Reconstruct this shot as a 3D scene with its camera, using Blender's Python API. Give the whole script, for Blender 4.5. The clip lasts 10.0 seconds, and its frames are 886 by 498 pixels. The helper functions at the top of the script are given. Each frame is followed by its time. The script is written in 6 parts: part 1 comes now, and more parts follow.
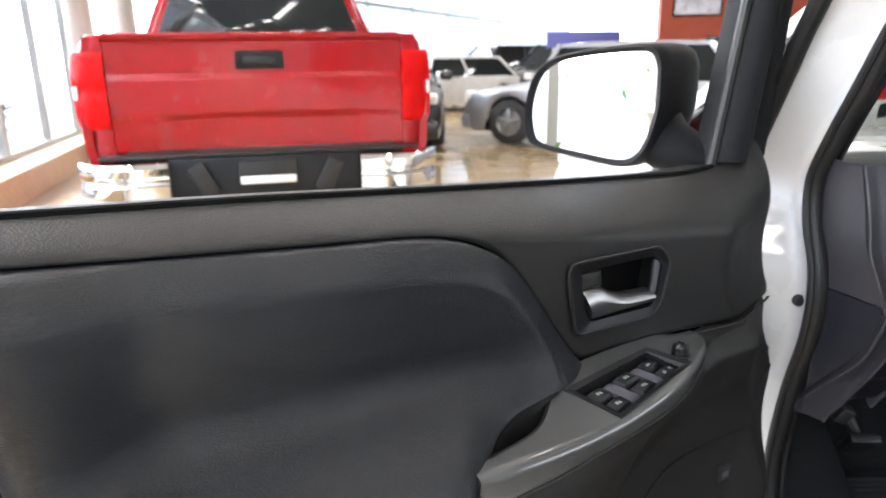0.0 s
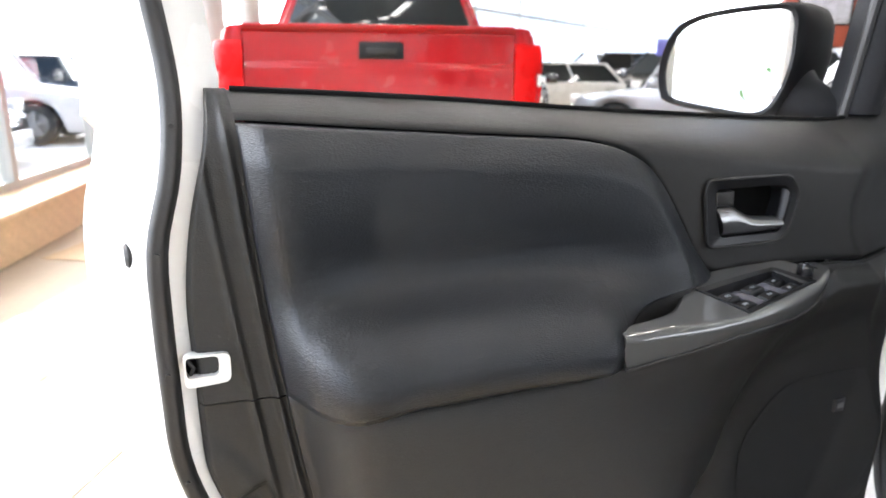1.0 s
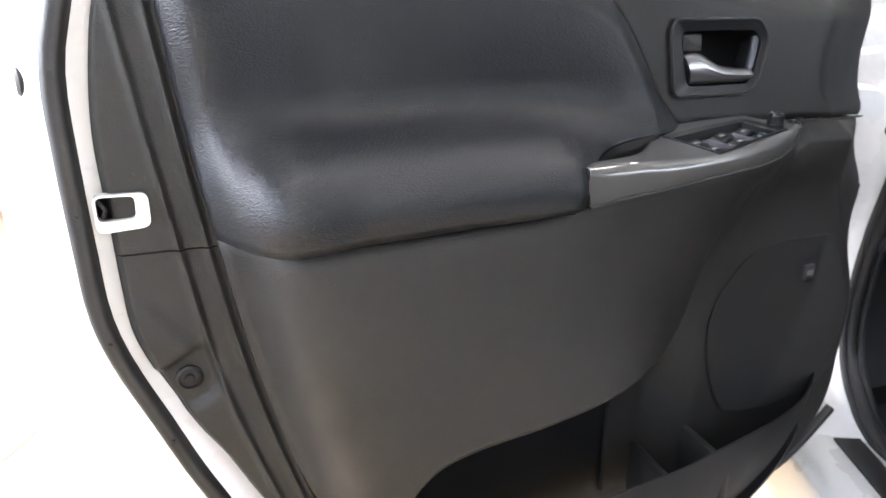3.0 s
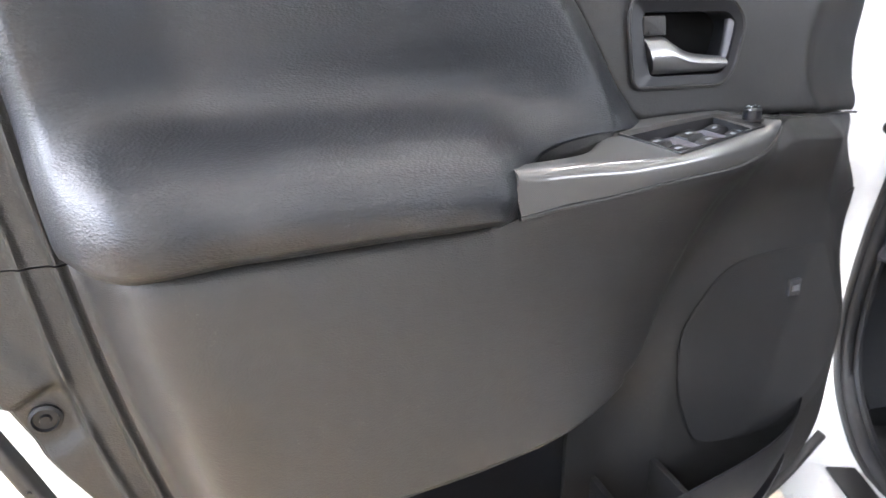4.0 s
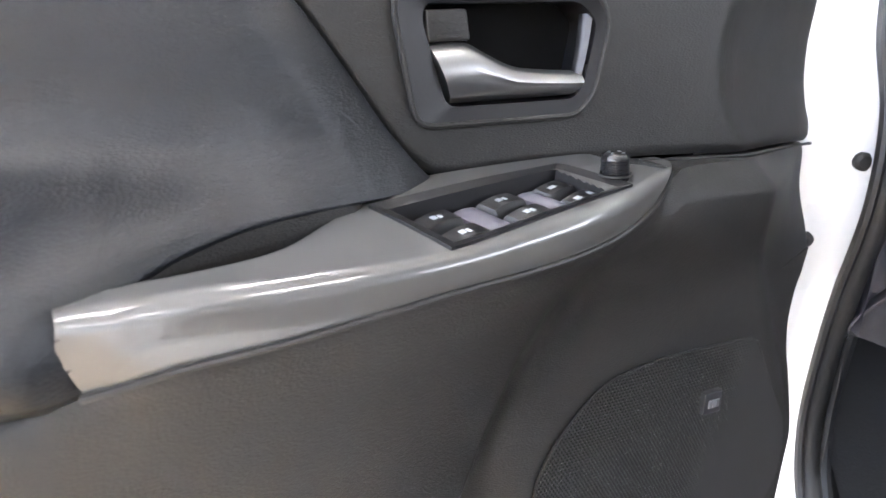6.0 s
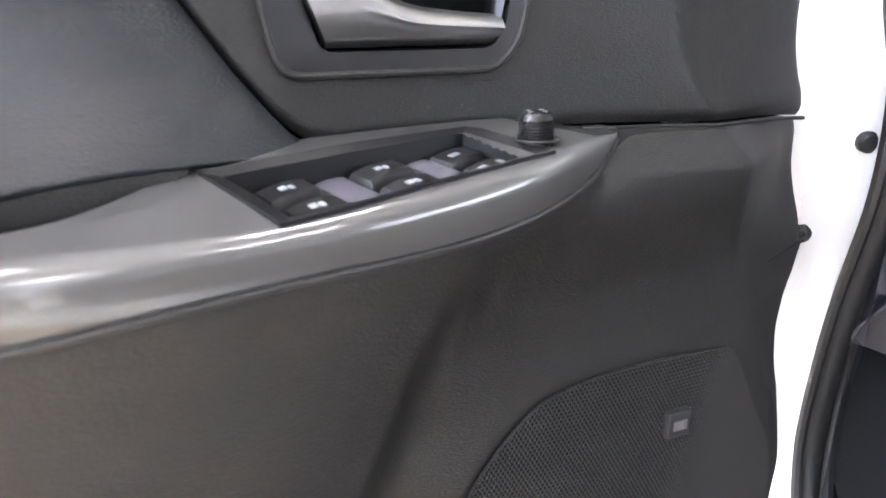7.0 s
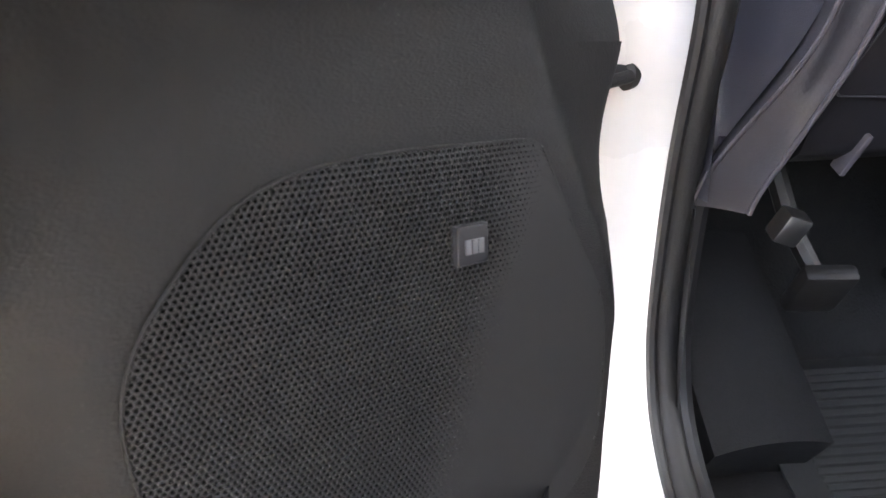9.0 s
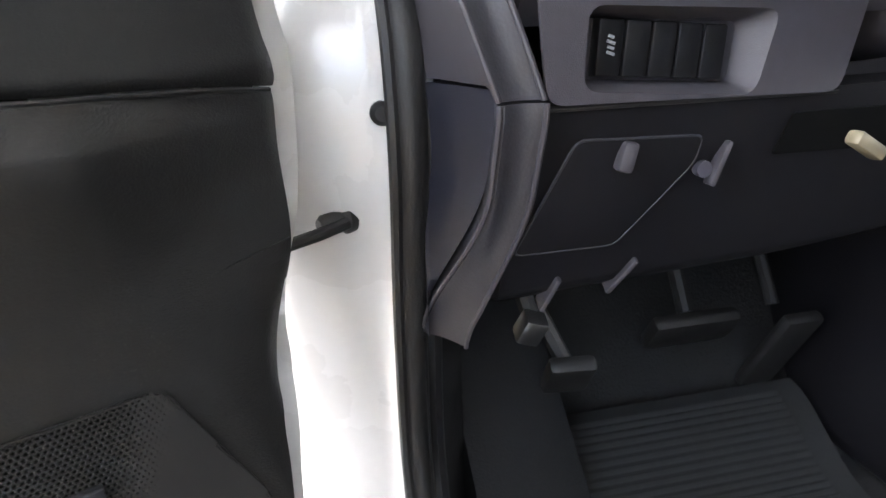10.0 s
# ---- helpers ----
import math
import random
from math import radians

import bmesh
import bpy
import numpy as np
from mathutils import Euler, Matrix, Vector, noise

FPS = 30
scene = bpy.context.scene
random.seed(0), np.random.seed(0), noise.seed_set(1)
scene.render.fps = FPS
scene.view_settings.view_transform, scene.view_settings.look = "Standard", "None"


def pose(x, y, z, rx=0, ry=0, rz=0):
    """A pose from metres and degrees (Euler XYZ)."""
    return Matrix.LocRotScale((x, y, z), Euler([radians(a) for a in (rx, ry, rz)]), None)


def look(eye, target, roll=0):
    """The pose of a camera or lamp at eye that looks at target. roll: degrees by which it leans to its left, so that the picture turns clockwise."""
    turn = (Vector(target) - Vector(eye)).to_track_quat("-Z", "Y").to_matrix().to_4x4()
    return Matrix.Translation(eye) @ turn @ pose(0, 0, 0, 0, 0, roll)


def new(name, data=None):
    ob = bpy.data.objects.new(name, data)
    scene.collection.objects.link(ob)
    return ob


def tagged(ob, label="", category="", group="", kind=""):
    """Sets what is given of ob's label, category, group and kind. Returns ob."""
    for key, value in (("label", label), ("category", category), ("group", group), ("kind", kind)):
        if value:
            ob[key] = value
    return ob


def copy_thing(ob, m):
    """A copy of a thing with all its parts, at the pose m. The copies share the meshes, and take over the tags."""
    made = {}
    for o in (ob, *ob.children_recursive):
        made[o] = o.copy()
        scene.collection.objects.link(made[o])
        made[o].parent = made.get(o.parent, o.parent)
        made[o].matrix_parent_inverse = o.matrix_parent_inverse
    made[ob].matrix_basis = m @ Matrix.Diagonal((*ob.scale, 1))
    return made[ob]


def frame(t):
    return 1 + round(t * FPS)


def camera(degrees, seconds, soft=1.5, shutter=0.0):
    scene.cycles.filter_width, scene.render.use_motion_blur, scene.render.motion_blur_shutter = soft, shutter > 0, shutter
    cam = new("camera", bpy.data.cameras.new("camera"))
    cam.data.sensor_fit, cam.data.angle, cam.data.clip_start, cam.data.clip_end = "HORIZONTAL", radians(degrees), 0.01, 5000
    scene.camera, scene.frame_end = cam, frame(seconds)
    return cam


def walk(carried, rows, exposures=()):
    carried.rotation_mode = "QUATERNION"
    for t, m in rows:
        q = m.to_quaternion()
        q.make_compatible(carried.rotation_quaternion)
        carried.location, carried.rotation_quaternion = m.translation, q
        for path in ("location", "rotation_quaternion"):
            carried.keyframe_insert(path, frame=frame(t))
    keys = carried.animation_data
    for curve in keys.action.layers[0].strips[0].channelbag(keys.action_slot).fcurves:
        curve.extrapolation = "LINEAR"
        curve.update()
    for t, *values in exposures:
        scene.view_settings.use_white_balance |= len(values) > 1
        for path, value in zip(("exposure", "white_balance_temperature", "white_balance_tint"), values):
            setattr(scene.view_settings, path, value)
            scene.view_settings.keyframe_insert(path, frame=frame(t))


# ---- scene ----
cam = camera(68.0, 10.0)
cam.data.dof.use_dof, cam.data.dof.focus_distance, cam.data.dof.aperture_fstop = True, 0.47, 10.0
PATH = [
    (0, (0.006, -0.068, 1.262), (0.03, 1.855, 0.712), -0.8),
    (0.5, (-0.027, -0.152, 1.229), (-0.257, 1.76, 0.689), 0.2),
    (1, (-0.059, -0.212, 1.182), (-0.31, 1.7, 0.652), 0.6),
    (1.5, (-0.063, -0.256, 1.122), (-0.303, 1.662, 0.608), 0.2),
    (2, (-0.071, -0.244, 1.072), (-0.232, 1.671, 0.518), -0.1),
    (2.2, (-0.066, -0.257, 1.063), (-0.239, 1.64, 0.455), -0.2),
    (3.5, (-0.019, -0.129, 1.048), (-0.152, 1.762, 0.411), -0.7),
    (4, (0.025, -0.086, 1.037), (-0.138, 1.803, 0.398), -0.6),
    (4.5, (0.046, 0.014, 1.037), (-0.124, 1.898, 0.388), -0.7),
    (5, (0.085, 0.074, 1.037), (-0.084, 1.954, 0.377), -0.4),
    (5.5, (0.157, 0.124, 1.041), (0.014, 2.009, 0.388), -0.4),
    (5.7, (0.181, 0.148, 1.04), (0.022, 2.033, 0.39), -0.6),
    (7, (0.268, 0.266, 1.0), (0.033, 2.147, 0.362), -1.0),
    (7.5, (0.3, 0.294, 0.949), (0.183, 2.198, 0.347), -1.3),
    (8, (0.302, 0.332, 0.878), (0.284, 2.247, 0.299), -1.4),
    (8.5, (0.311, 0.363, 0.826), (0.378, 2.28, 0.261), -1.3),
    (9, (0.344, 0.363, 0.833), (0.464, 2.273, 0.252), -1.7),
    (9.5, (0.428, 0.356, 0.901), (0.643, 2.241, 0.267), -2.0),
    (10, (0.502, 0.368, 0.971), (0.889, 2.209, 0.293), -2.3),
]
EXPOSURE = [(0.0, 2.25, 6150, 13), (1.0, 2.4, 6100, 13), (2.0, 2.5, 6050, 13), (3.5, 3.14, 6050, 16), (4.0, 3.55, 6050, 16), (4.5, 3.47, 6050, 16), (5.5, 3.51, 6050, 16), (7.0, 3.60, 6050, 18), (8.5, 3.5, 6200, 18), (9.0, 3.4, 6200, 18), (9.5, 3.08, 6200, 16), (10.0, 2.8, 6200, 14)]
walk(cam, [(t, look(eye, target, roll)) for t, eye, target, roll in PATH], EXPOSURE)

# ---- world and light ----
world = bpy.data.worlds.new("sky")
scene.world = world
world.use_nodes = True
wn = world.node_tree
sky = wn.nodes.new("ShaderNodeTexSky")
sky.sky_type = "NISHITA"
sky.sun_disc = False
sky.sun_elevation, sky.sun_rotation = radians(38), radians(-70)
sky.dust_density = 4.0
wn.links.new(sky.outputs[0], wn.nodes["Background"].inputs[0])
wn.nodes["Background"].inputs[1].default_value = 0.15

sun_data = bpy.data.lights.new("sun", "SUN")
sun_data.energy, sun_data.angle, sun_data.color = 0.6, radians(40), (1, 0.96, 0.9)
sun = new("sun", sun_data)
sun.matrix_world = look((-9, 4, 7.5), (0, 0, 0))


def area_lamp(name, eye, target, w, h, watts, color=(1, 1, 1)):
    """An added area lamp in a window opening, standing in for light from outside."""
    data = bpy.data.lights.new(name, "AREA")
    data.shape, data.size, data.size_y = "RECTANGLE", w, h
    data.energy, data.color = watts, color
    ob = new(name, data)
    ob.matrix_world = look(eye, target)
    return ob


area_lamp("window_daylight", (-2.2, -0.4, 3.2), (2.0, 0.6, 1.5), 17, 2.4, 66, (0.95, 0.98, 1))
# added fill lamp in the unseen far window, brightens the door trim
area_lamp("passenger_window_daylight", (2.20, 0.10, 1.30), (0.6, 0.30, 1.02), 1.25, 0.46, 2.3, (0.95, 0.98, 1))


# ---- materials ----
def material(name, base, rough=0.5, metal=0.0, coat=0.0, vary=0.12, vary_scale=8.0, bump=0.0, bump_scale=400.0, fine=None, stripes=None, emit=0.0, spec=0.5, rough_vary=0.08, coat_rough=0.04, dust=0.0, stretch=1.0):
    """A node material: a base colour that drifts at two scales, uneven gloss, and a fine relief."""
    m = bpy.data.materials.new(name)
    m.use_nodes = True
    t = m.node_tree
    b = t.nodes["Principled BSDF"]
    co = t.nodes.new("ShaderNodeTexCoord").outputs["Object"]
    n1 = t.nodes.new("ShaderNodeTexNoise")
    n1.inputs["Scale"].default_value, n1.inputs["Detail"].default_value = vary_scale, 6
    t.links.new(co, n1.inputs["Vector"])
    n2 = t.nodes.new("ShaderNodeTexNoise")
    n2.inputs["Scale"].default_value, n2.inputs["Detail"].default_value = vary_scale * 14, 3
    t.links.new(co, n2.inputs["Vector"])
    add = t.nodes.new("ShaderNodeMath")
    add.operation = "ADD"
    t.links.new(n1.outputs[0], add.inputs[0])
    t.links.new(n2.outputs[0], add.inputs[1])
    ramp = t.nodes.new("ShaderNodeMapRange")
    ramp.inputs[1].default_value, ramp.inputs[2].default_value = 0.6, 1.4
    ramp.inputs[3].default_value, ramp.inputs[4].default_value = 1 - vary, 1 + vary
    t.links.new(add.outputs[0], ramp.inputs[0])
    mix = t.nodes.new("ShaderNodeMix")
    mix.data_type, mix.blend_type = "RGBA", "MULTIPLY"
    mix.inputs[0].default_value = 1.0
    mix.inputs[6].default_value = (*base, 1)
    t.links.new(ramp.outputs[0], mix.inputs[7])
    colour = mix.outputs[2]
    if stripes:
        w = t.nodes.new("ShaderNodeTexWave")
        w.bands_direction = "DIAGONAL"
        w.inputs["Scale"].default_value = stripes[0]
        t.links.new(co, w.inputs["Vector"])
        r2 = t.nodes.new("ShaderNodeMapRange")
        r2.inputs[3].default_value, r2.inputs[4].default_value = 1 - stripes[1], 1 + stripes[1]
        t.links.new(w.outputs[1], r2.inputs[0])
        m2 = t.nodes.new("ShaderNodeMix")
        m2.data_type, m2.blend_type = "RGBA", "MULTIPLY"
        m2.inputs[0].default_value = 1.0
        t.links.new(colour, m2.inputs[6])
        t.links.new(r2.outputs[0], m2.inputs[7])
        colour = m2.outputs[2]
    if dust:
        factors = []
        for scale, lo, hi in ((9, 0.52, 0.70), (420, 0.60, 0.74)):
            dn = t.nodes.new("ShaderNodeTexNoise")
            dn.inputs["Scale"].default_value, dn.inputs["Detail"].default_value = scale, 5
            t.links.new(co, dn.inputs["Vector"])
            dr = t.nodes.new("ShaderNodeMapRange")
            dr.interpolation_type = "SMOOTHSTEP"
            dr.inputs[1].default_value, dr.inputs[2].default_value = lo, hi
            dr.inputs[4].default_value = dust if scale > 100 else 1.0
            t.links.new(dn.outputs[0], dr.inputs[0])
            factors.append(dr)
        dm = t.nodes.new("ShaderNodeMath")
        dm.operation = "MULTIPLY"
        t.links.new(factors[0].outputs[0], dm.inputs[0])
        t.links.new(factors[1].outputs[0], dm.inputs[1])
        m3 = t.nodes.new("ShaderNodeMix")
        m3.data_type = "RGBA"
        t.links.new(dm.outputs[0], m3.inputs[0])
        t.links.new(colour, m3.inputs[6])
        m3.inputs[7].default_value = (0.16, 0.15, 0.14, 1)
        colour = m3.outputs[2]
    t.links.new(colour, b.inputs["Base Color"])
    r3 = t.nodes.new("ShaderNodeMapRange")
    r3.inputs[1].default_value, r3.inputs[2].default_value = 0.3, 0.7
    r3.inputs[3].default_value, r3.inputs[4].default_value = max(0.02, rough - rough_vary), min(1, rough + rough_vary)
    t.links.new(n1.outputs[0], r3.inputs[0])
    t.links.new(r3.outputs[0], b.inputs["Roughness"])
    b.inputs["Metallic"].default_value = metal
    b.inputs["Coat Weight"].default_value = coat
    b.inputs["Coat Roughness"].default_value = coat_rough
    b.inputs["Specular IOR Level"].default_value = spec
    if emit:
        b.inputs["Emission Color"].default_value = (*base, 1)
        b.inputs["Emission Strength"].default_value = emit
    if bump:
        if stretch != 1.0:
            # wrinkles of the grain run sideways
            mp = t.nodes.new("ShaderNodeMapping")
            mp.inputs["Scale"].default_value = (1 / stretch ** 0.5, 1 / stretch ** 0.5, stretch ** 0.5)
            t.links.new(co, mp.inputs["Vector"])
            co = mp.outputs[0]
        v = t.nodes.new("ShaderNodeTexVoronoi")
        v.inputs["Scale"].default_value = bump_scale
        t.links.new(co, v.inputs["Vector"])
        bn = t.nodes.new("ShaderNodeTexNoise")
        bn.inputs["Scale"].default_value, bn.inputs["Detail"].default_value = bump_scale * 0.35, 4
        t.links.new(co, bn.inputs["Vector"])
        a2 = t.nodes.new("ShaderNodeMath")
        a2.operation = "ADD"
        t.links.new(v.outputs["Distance"], a2.inputs[0])
        t.links.new(bn.outputs[0], a2.inputs[1])
        bp = t.nodes.new("ShaderNodeBump")
        bp.inputs["Strength"].default_value, bp.inputs["Distance"].default_value = bump, 0.0012
        t.links.new(a2.outputs[0], bp.inputs["Height"])
        t.links.new(bp.outputs[0], b.inputs["Normal"])
    return m


def glass_material(name, tint, share=0.12):
    """A thin pane: mostly clear, with a gloss that follows the angle."""
    m = bpy.data.materials.new(name)
    m.use_nodes = True
    t = m.node_tree
    t.nodes.remove(t.nodes["Principled BSDF"])
    tr = t.nodes.new("ShaderNodeBsdfTransparent")
    tr.inputs[0].default_value = (*tint, 1)
    gl = t.nodes.new("ShaderNodeBsdfGlossy")
    gl.inputs["Roughness"].default_value = 0.02
    lw = t.nodes.new("ShaderNodeLayerWeight")
    lw.inputs[0].default_value = 0.5
    pw = t.nodes.new("ShaderNodeMath")
    pw.operation = "POWER"
    pw.inputs[1].default_value = 5.0
    t.links.new(lw.outputs["Facing"], pw.inputs[0])
    fr = t.nodes.new("ShaderNodeMath")
    fr.operation = "MULTIPLY_ADD"
    fr.inputs[1].default_value, fr.inputs[2].default_value = 0.8, 0.03
    t.links.new(pw.outputs[0], fr.inputs[0])
    mx = t.nodes.new("ShaderNodeMixShader")
    t.links.new(fr.outputs[0], mx.inputs[0])
    t.links.new(tr.outputs[0], mx.inputs[1])
    t.links.new(gl.outputs[0], mx.inputs[2])
    t.links.new(mx.outputs[0], t.nodes["Material Output"].inputs[0])
    return m


M_VINYL = material("dark_vinyl", (0.0080, 0.0091, 0.0115), 0.42, spec=0.38, vary=0.10, vary_scale=5, bump=0.25, bump_scale=560, rough_vary=0.04, stretch=2.2)
M_PLASTIC = material("dark_grained_plastic", (0.0165, 0.0159, 0.0153), 0.47, spec=0.31, vary=0.14, vary_scale=6, bump=0.23, bump_scale=800, rough_vary=0.06, dust=0.22, stretch=2.6)
M_GRILLE = material("black_grille_plastic", (0.0245, 0.0240, 0.0236), 0.42, spec=0.35, vary=0.04, vary_scale=10, rough_vary=0.0)
M_CLOTH = material("dark_grille_cloth", (0.003, 0.003, 0.003), 0.8, spec=0.2, vary=0.1)
# near-black; on recesses it puts their shade into the colour
M_DEEP = material("black_and_recess_shade", (0.003, 0.003, 0.003), 0.9, spec=0.1)
M_PLASTIC2 = material("smooth_black_plastic", (0.0075, 0.0075, 0.0085), 0.42, spec=0.28, vary=0.10, bump=0.06, bump_scale=1000)
M_DASH = material("grey_dash_plastic", (0.046, 0.043, 0.050), 0.5, spec=0.4, vary=0.1, bump=0.14, bump_scale=1000)
M_STRIP = material("dark_ribbed_plastic", (0.026, 0.0255, 0.031), 0.5, vary=0.1, bump=0.1)
M_LOWDASH = material("blue_black_lower_dash", (0.0068, 0.0064, 0.0082), 0.55, spec=0.3, vary=0.1, bump=0.12, bump_scale=1000)
M_KICK = material("blue_black_dash_plastic", (0.0125, 0.0128, 0.0195), 0.5, vary=0.1, bump=0.12, bump_scale=1000)
M_TRIM = material("gloss_grey_patterned_trim", (0.066, 0.0655, 0.064), 0.42, metal=0.15, coat=1.0, vary=0.0, rough_vary=0.0, coat_rough=0.015, stripes=(400, 0.16))
M_SATIN = material("satin_silver", (0.34, 0.34, 0.34), 0.40, metal=1.0, vary=0.05)
M_CHROME = material("chrome", (0.85, 0.85, 0.86), 0.07, metal=1.0, vary=0.03, rough_vary=0.03)
M_WHITE = material("white_car_paint", (0.62, 0.62, 0.61), 0.28, coat=0.8, vary=0.02)
M_RUBBER = material("black_rubber", (0.0105, 0.010, 0.010), 0.55, vary=0.15, bump=0.1)
M_GREYB = material("grey_switch_plastic", (0.055, 0.052, 0.065), 0.45, vary=0.06)
M_MATT = material("matt_black_frame_plastic", (0.0060, 0.0060, 0.0070), 0.62, spec=0.18, vary=0.08, bump=0.05, bump_scale=1000)
M_KNOB = material("gloss_black_plastic", (0.010, 0.010, 0.011), 0.25, spec=0.5, vary=0.05)
M_SATIN2 = material("satin_grey_metal", (0.085, 0.085, 0.09), 0.5, metal=1.0, vary=0.05)
M_LEGEND = material("pale_legend_print", (0.22, 0.235, 0.25), 0.5, vary=0.02)
M_BADGE = material("grey_badge_plastic", (0.028, 0.028, 0.031), 0.4, vary=0.06)
M_BADGE2 = material("silver_print", (0.20, 0.20, 0.205), 0.4, metal=0.5, vary=0.03)
M_MIRROR = material("mirror_silver", (0.92, 0.93, 0.93), 0.02, metal=1.0, vary=0.0, rough_vary=0.0)
M_RED = material("red_car_paint", (0.30, 0.0012, 0.004), 0.22, coat=0.32, spec=0.3, vary=0.04)
M_LENS = material("red_lamp_lens", (0.52, 0.004, 0.004), 0.3, spec=0.12, vary=0.05)
M_LENSW = material("clear_lamp_lens", (0.75, 0.74, 0.72), 0.15, coat=1.0, vary=0.05)
M_BLACKP = material("black_car_paint", (0.012, 0.012, 0.014), 0.2, coat=1.0, vary=0.05)
M_SILVERP = material("silver_car_paint", (0.30, 0.31, 0.33), 0.35, metal=0.3, coat=1.0, vary=0.04)
M_DARKGLASS = material("dark_car_glass", (0.010, 0.013, 0.014), 0.05, vary=0.03, rough_vary=0.02)
M_TYRE = material("tyre_rubber", (0.02, 0.02, 0.02), 0.75, vary=0.15, bump=0.2, bump_scale=90)
M_CARPET = material("black_carpet", (0.016, 0.016, 0.016), 0.95, vary=0.25, vary_scale=40, bump=0.7, bump_scale=260)
M_LINING = material("dark_grey_headliner_cloth", (0.06, 0.06, 0.06), 0.9, vary=0.1)
M_RESTPAD = material("dark_grey_foot_rest", (0.0135, 0.0138, 0.0145), 0.8, spec=0.25, vary=0.2, vary_scale=20, bump=0.3)
M_MAT = material("black_rubber_mat", (0.019, 0.0195, 0.0195), 0.7, vary=0.2, vary_scale=20, bump=0.1)
M_TILE = material("tan_glazed_floor_tile", (0.44, 0.335, 0.20), 0.16, coat=0.25, vary=0.12, vary_scale=1.7, bump=0.03, bump_scale=60)
M_GROUT = material("grey_grout", (0.30, 0.24, 0.17), 0.8, vary=0.15)
M_SILL = material("oak_sill_board", (0.58, 0.45, 0.28), 0.4, vary=0.18, vary_scale=3, stripes=(6, 0.03))
M_WALLG = material("grey_wall_paint", (0.30, 0.30, 0.30), 0.6, vary=0.05, vary_scale=2)
M_WALLW = material("white_wall_paint", (0.80, 0.79, 0.76), 0.6, vary=0.03, vary_scale=2)
M_COLUMN = material("beige_column_paint", (0.42, 0.38, 0.34), 0.6, vary=0.06, vary_scale=2)
M_REDWALL = material("brick_red_wall", (0.36, 0.07, 0.035), 0.5, vary=0.15, vary_scale=3)
M_FRAME = material("pale_aluminium_frame", (0.34, 0.35, 0.33), 0.4, metal=0.2, vary=0.04)
M_CEIL = material("pale_grey_ceiling_board", (0.42, 0.42, 0.41), 0.8, vary=0.04, vary_scale=2)
M_TUBE = material("lit_lamp_diffuser", (1.0, 0.96, 0.87), 0.5, vary=0.0, emit=9.5)
M_LOT = material("pale_concrete_lot", (0.58, 0.57, 0.55), 0.85, vary=0.2, vary_scale=0.6, bump=0.3, bump_scale=20)
M_BLUE = material("blue_violet_sign_board", (0.10, 0.10, 0.34), 0.4, vary=0.1)
M_LEAF = material("green_leaf", (0.10, 0.26, 0.03), 0.4, vary=0.3, vary_scale=12)
M_POT = material("grey_plant_pot", (0.25, 0.24, 0.23), 0.6, vary=0.1)
M_HAZE = material("overcast_daylight", (1.0, 1.0, 1.0), 0.9, vary=0.0, emit=2.0)
M_FACADE2 = material("pale_blue_window", (0.50, 0.62, 0.68), 0.4, vary=0.2, vary_scale=1)
M_FACADE = material("pale_blue_facade", (0.70, 0.74, 0.76), 0.5, vary=0.1, vary_scale=1)
M_PANE = glass_material("clear_window_pane", (0.97, 0.985, 0.98))
M_CARGLASS = glass_material("tinted_windscreen", (0.42, 0.47, 0.45))
M_QUARTER = glass_material("grey_privacy_glass", (0.22, 0.24, 0.25))


# ---- mesh helpers ----
def table(rows):
    """A smooth curve through (x, y) rows: monotone between them, constant past the ends."""
    xs = [r[0] for r in rows]
    ys = [r[1] for r in rows]

    def f(x):
        if x <= xs[0]:
            return ys[0]
        if x >= xs[-1]:
            return ys[-1]
        for i in range(len(xs) - 1):
            if x <= xs[i + 1]:
                h = xs[i + 1] - xs[i]
                t = (x - xs[i]) / h
                m0 = (ys[i + 1] - ys[i - 1]) / (xs[i + 1] - xs[i - 1]) if i else (ys[1] - ys[0]) / h
                m1 = (ys[i + 2] - ys[i]) / (xs[i + 2] - xs[i]) if i + 2 < len(xs) else (ys[i + 1] - ys[i]) / h
                return ((2 * t ** 3 - 3 * t * t + 1) * ys[i] + (t ** 3 - 2 * t * t + t) * h * m0
                        + (3 * t * t - 2 * t ** 3) * ys[i + 1] + (t ** 3 - t * t) * h * m1)
    return f


def sm(a, b, x):
    t = min(1.0, max(0.0, (x - a) / (b - a)))
    return t * t * (3 - 2 * t)


def finish(bm, smooth=True, angle=35, normals=True):
    if normals:
        bmesh.ops.recalc_face_normals(bm, faces=bm.faces)
    me = bpy.data.meshes.new("mesh")
    bm.to_mesh(me)
    bm.free()
    if smooth:
        me.polygons.foreach_set("use_smooth", [True] * len(me.polygons))
        me.set_sharp_from_angle(angle=radians(angle))
    return me


def part(name, bm, mat, parent=None, label="", smooth=True, angle=35, at=None):
    """Links a bmesh (or a mesh) as one object under a thing or a part."""
    me = finish(bm, smooth, angle) if isinstance(bm, bmesh.types.BMesh) else bm
    if mat is not None and not me.materials:
        me.materials.append(mat)
    ob = new(name, me)
    if parent is not None:
        ob.parent = parent
    if at is not None:
        ob.matrix_local = at
    if label:
        ob["label"] = label
    return ob


def thing(name, m, label, category, group="", kind=""):
    ob = new(name)
    ob.matrix_world = m
    return tagged(ob, label, category, group, kind)


